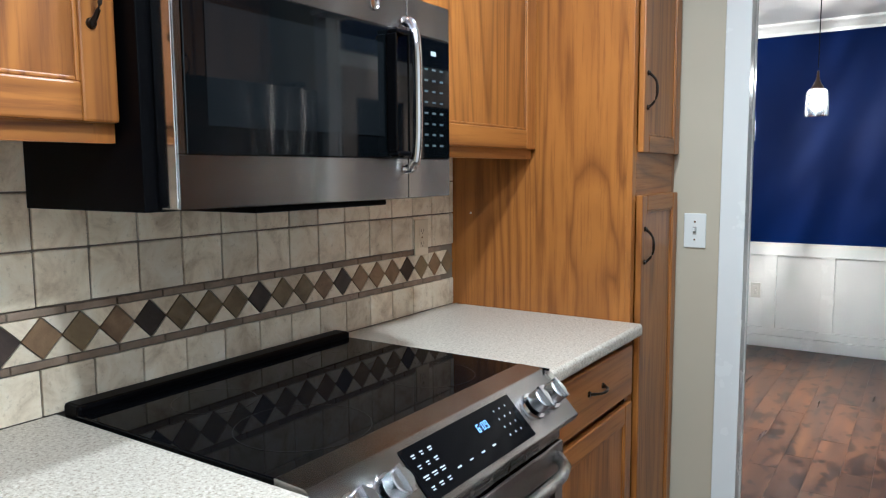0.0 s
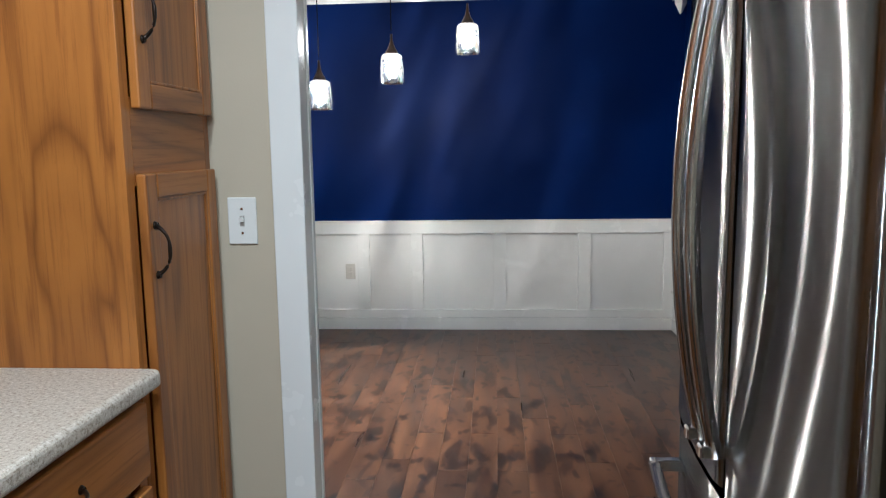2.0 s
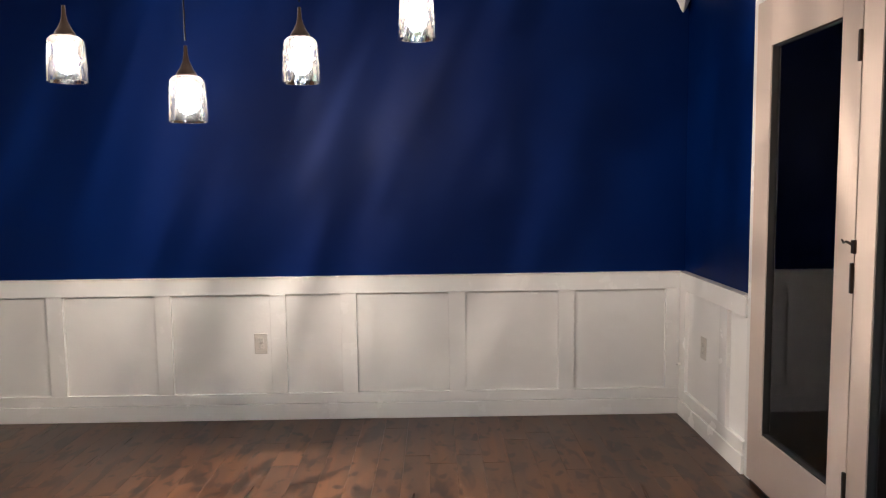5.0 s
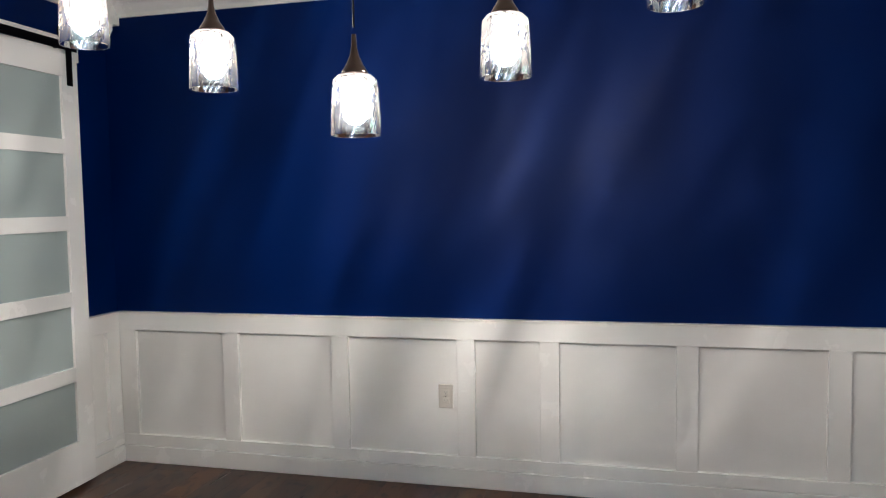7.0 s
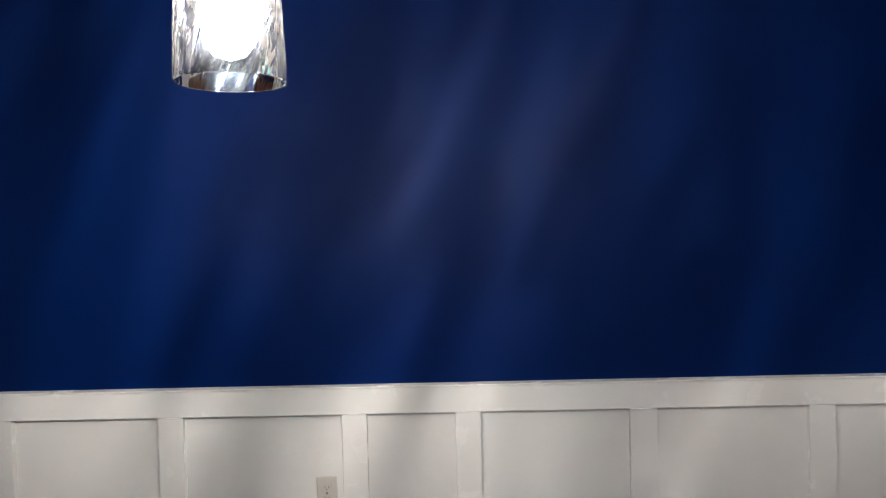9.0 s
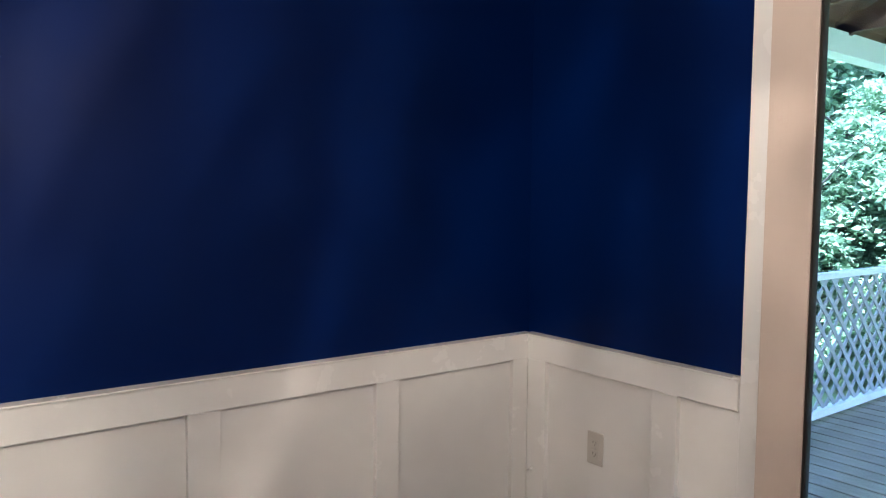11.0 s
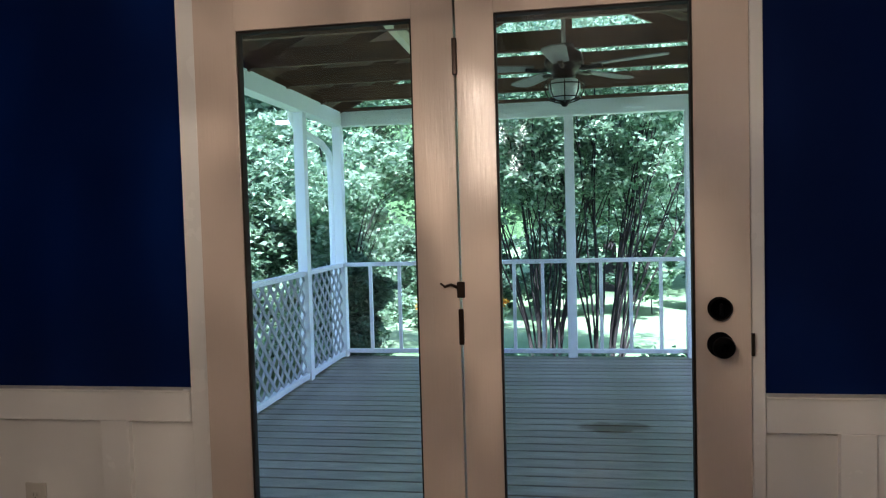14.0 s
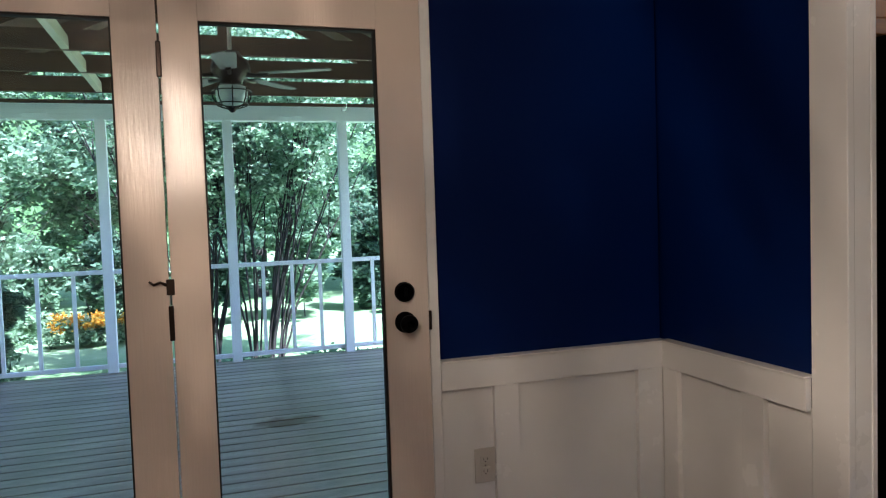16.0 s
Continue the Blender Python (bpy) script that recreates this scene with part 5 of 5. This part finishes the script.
for i in range(11):
    y = 6.5 - i * 1.7
    tree(17.0 + 0.5 * math.sin(i * 2.1), y, 1.7 + 0.3 * math.sin(i * 1.3), 1.15, 80 + i, M["leaf_dark" if i % 3 else "leaf_mid"], "dense green hedge shrub at the end of the lawn", "shrub", 0.05, 11000, 0.07, 0.01)
leaves("flower_bed_leaves", [(15.3, 0.4 - k * 0.35, -0.45, 0.35, 0.35, 0.25) for k in range(4)], 5000, 0.04, M["leaf_mid"], seed=5)["kind"] = "stuff"
leaves("yellow_flowers", [(15.2, 0.35 - k * 0.35, -0.27, 0.3, 0.3, 0.12) for k in range(4)], 2600, 0.035, M["flower"], seed=6)["kind"] = "stuff"
leaves("border_plants", [(10.3, -3.2 - k * 0.5, -0.45, 0.3, 0.35, 0.28) for k in range(3)] + [(11.2, -1.2 - k * 0.6, -0.55, 0.3, 0.35, 0.18) for k in range(4)], 7000, 0.05, M["leaf_mid"], seed=7)["kind"] = "stuff"
structure("backdrop", boxes((48, 48.5, -70, 70, -0.7, 13)), M["wood_far"], "far dark green woodland")
structure("backdrop", boxes((-20, 48, 45, 45.5, -0.7, 13)), M["wood_far"], "far dark green woodland")

# plates on the walls
def outlet(x, y, z, turn, color, label, kind="outlet"):
    o = thing("wall_outlet" if kind == "outlet" else "light_switch", (x, y, z), label, "outlet" if kind == "outlet" else "light switch", "wall outlets" if kind == "outlet" else "")
    M4 = pose(x, y, z, 0, 0, turn)

    def p2(name, specs, material, bev=0.0, parent=o, lab=""):
        bm = boxes(*specs, bevel=bev)
        bm.transform(M4)
        return part(name, bm, material, parent, lab)
    p2("cover_plate", [(-0.036, 0.036, -0.006, 0.0, -0.058, 0.058)], color, 0.003)
    if kind == "outlet":
        for dz in (-0.02, 0.02):
            r = p2("receptacle", [(-0.0165, 0.0165, -0.0085, -0.006, dz - 0.0135, dz + 0.0135)], color, 0.005)
            p2("slots", [(-0.0075, -0.0055, -0.0089, -0.0084, dz - 0.002, dz + 0.006), (0.0055, 0.0075, -0.0089, -0.0084, dz - 0.002, dz + 0.006), (-0.002, 0.002, -0.0089, -0.0084, dz - 0.0085, dz - 0.005)], M["slot"], 0, r, "dark plug slots")
        p2("screw", [(-0.003, 0.003, -0.0075, -0.006, -0.003, 0.003)], M["chrome"], 0.001)
    else:
        p2("toggle_slot", [(-0.006, 0.006, -0.0068, -0.006, -0.013, 0.013)], M["groove"])
        p2("toggle", [(-0.004, 0.004, -0.016, -0.006, -0.002, 0.009)], color, 0.0015)
        for dz in (-0.03, 0.03):
            p2("screw", [(-0.003, 0.003, -0.0072, -0.006, dz - 0.003, dz + 0.003)], M["chrome"], 0.001)
    return o


outlet(2.0, 0.0, 0.435, 0, M["dull_plate"], "white duplex outlet on the white wainscot")
outlet(E, -0.35, 0.45, -90, M["dull_plate"], "white duplex outlet on the wainscot beside the doors")
outlet(E, -2.66, 0.45, -90, M["dull_plate"], "white duplex outlet on the wainscot by the door")
outlet(2.445, -3.53, 1.163, 0, M["plate"], "white toggle light switch on the beige wall", "switch")
outlet(TX + 0.006, -4.15, 1.158, 90, M["ivory"], "ivory duplex outlet on the tiled backsplash")

stub = thing("cable_stub", (E - 0.03, -0.05, 0.29), "short capped cable stub poking out of the white wainscot", "cable")
bm = bmesh.new()
tube(bm, [(E - 0.02, -0.05, 0.29), (E - 0.033, -0.05, 0.29)], 0.009, 14)
part("collar", bm, M["plate"], stub)
bm = bmesh.new()
tube(bm, [(E - 0.033, -0.05, 0.29), (E - 0.045, -0.05, 0.288)], 0.004, 10)
part("plug", bm, M["chrome"], stub, "small metal plug")


# laid pieces: floor planks, deck boards, tiles
def piece(name, mesh, place, parent, turn=0.0):
    ob = new(name, mesh)
    ob.location = place
    if turn:
        ob.rotation_euler = (turn, 0, 0)
    ob.parent = parent
    return ob


def shared(name, bm, material):
    me = bpy.data.meshes.new(name)
    bm.to_mesh(me)
    bm.free()
    me.materials.append(material)
    return me


rnd = random.Random(11)
PW = 0.125
plank_mesh = {}


def plank(n_cm):
    if n_cm not in plank_mesh:
        plank_mesh[n_cm] = shared("plank", boxes((0.0002, PW - 0.0002, 0.0002, n_cm / 100 - 0.0002, -0.006, 0.0), bevel=0.0007), M["floor"])
    return plank_mesh[n_cm]


def lay(x0, x1, y0, y1):
    """Rows of planks of random length that fill the stretch from y0 to y1."""
    x = x0
    while x < x1 - 0.01:
        left = round((y1 - y0) * 100)
        y = 0
        cut = rnd.randint(3, 12) * 10
        while left - y > 0:
            n = min(cut, left - y)
            piece("plank", plank(n), (x, y0 + y / 100, 0), floor)
            y += n
            cut = rnd.choice((50, 70, 90, 110, 130))
        x += PW


lay(0.2, 4.37, -3.6, 0.0)
lay(2.4, 3.5, -7.0, -4.0)

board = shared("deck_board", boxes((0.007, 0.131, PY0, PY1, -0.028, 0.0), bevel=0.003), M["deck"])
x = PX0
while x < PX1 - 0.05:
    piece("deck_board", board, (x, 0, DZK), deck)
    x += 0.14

TP = 0.1065
splash = bpy.data.objects["backsplash"]
tiles = []
for k in range(5):
    bm = boxes((-0.006, 0.003, 0.0012, TP - 0.0028, 0.0012, TP - 0.0028), bevel=0.0025)
    for v in bm.verts:
        v.co += Vector((0, rnd.uniform(-0.0008, 0.0008), rnd.uniform(-0.0008, 0.0008)))
    tiles.append(shared("tile", bm, M["tile"]))


def cut_tile(y0, y1, z0, z1, material, name):
    return shared(name, boxes((-0.006, 0.002, y0, y1, z0, z1), bevel=0.0015), material)


Y0, Y1 = -6.45, -3.95
# one row under the band
ZB0, ZB1 = 1.007, 1.119
half = {k: cut_tile(0.0012, TP - 0.0028, 0.0, ZB0 - 0.003 - 0.916, M["tile"], "tile") for k in range(2)}
y = -3.971 - TP
n_cols = 23
for i in range(n_cols):
    yy = y - i * TP
    piece("tile", half[i % 2], (TX - 0.001, yy, 0.916), splash)
sliver = cut_tile(0.0012, 0.021, 0.0, ZB0 - 0.003 - 0.916, M["tile"], "tile")
piece("tile", sliver, (TX - 0.001, -3.971, 0.916), splash)
sliver = cut_tile(0.0012, 0.021, 0.0012, TP - 0.0028, M["tile"], "tile")
for r in range(3):
    piece("tile", sliver, (TX - 0.001, -3.971, ZB1 + 0.002 + r * TP), splash)
strip = cut_tile(0.0012, TP - 0.0025, 0.0, 0.0145, M["tile_border"], "border_strip")
for i in range(n_cols):
    yy = y - i * TP + TP * 0.5
    for z in (ZB0, ZB1 - 0.0145):
        if yy + TP < Y1 + 0.02:
            piece("border_strip", strip, (TX - 0.001, yy, z), splash)
# band of diamonds on pale triangles
DM = 0.0757
dz0, dz1 = ZB0 + 0.0165, ZB1 - 0.0165
hz = (dz1 - dz0) / 2


def poly_tile(pts, material, name):
    bm = bmesh.new()
    lo = [bm.verts.new((-0.006, a, b)) for a, b in pts]
    hi = [bm.verts.new((0.002, a, b)) for a, b in pts]
    bm.faces.new(lo)
    bm.faces.new(list(reversed(hi)))
    for k in range(len(lo)):
        bm.faces.new((lo[k], hi[k], hi[(k + 1) % len(lo)], lo[(k + 1) % len(lo)]))
    bmesh.ops.recalc_face_normals(bm, faces=bm.faces)
    return shared(name, bm, material)


w2 = DM / 2
gp = 0.0012
dias = {m: poly_tile([(-w2 + gp, 0), (0, -hz + gp), (w2 - gp, 0), (0, hz - gp)], M[m], "diamond_tile") for m in ("dia_dark", "dia_olive", "dia_rust")}
tri_up = poly_tile([(-w2 + 2.5 * gp, hz), (w2 - 2.5 * gp, hz), (0, 2.5 * gp)], M["tile"], "triangle_tile")
tri_dn = poly_tile([(-w2 + 2.5 * gp, -hz), (0, -2.5 * gp), (w2 - 2.5 * gp, -hz)], M["tile"], "triangle_tile")
order = ["dia_olive", "dia_rust", "dia_olive", "dia_dark", "dia_rust", "dia_rust", "dia_rust", "dia_dark", "dia_rust", "dia_olive", "dia_olive", "dia_dark", "dia_olive", "dia_olive", "dia_olive", "dia_dark", "dia_rust", "dia_olive", "dia_rust", "dia_dark"]
zc = (dz0 + dz1) / 2
for i in range(33):
    yc = -3.987 - i * DM
    kind = order[i % len(order)]
    piece("diamond_tile", dias[kind], (TX - 0.001, yc, zc), splash)
    piece("triangle_tile", tri_up, (TX - 0.001, yc - w2, zc), splash)
    piece("triangle_tile", tri_dn, (TX - 0.001, yc - w2, zc), splash)
# rows above the band
for r in range(5):
    z = ZB1 + 0.002 + r * TP
    for i in range(n_cols):
        yy = y - i * TP
        piece("tile", tiles[rnd.randrange(5)], (TX - 0.001, yy, z), splash)
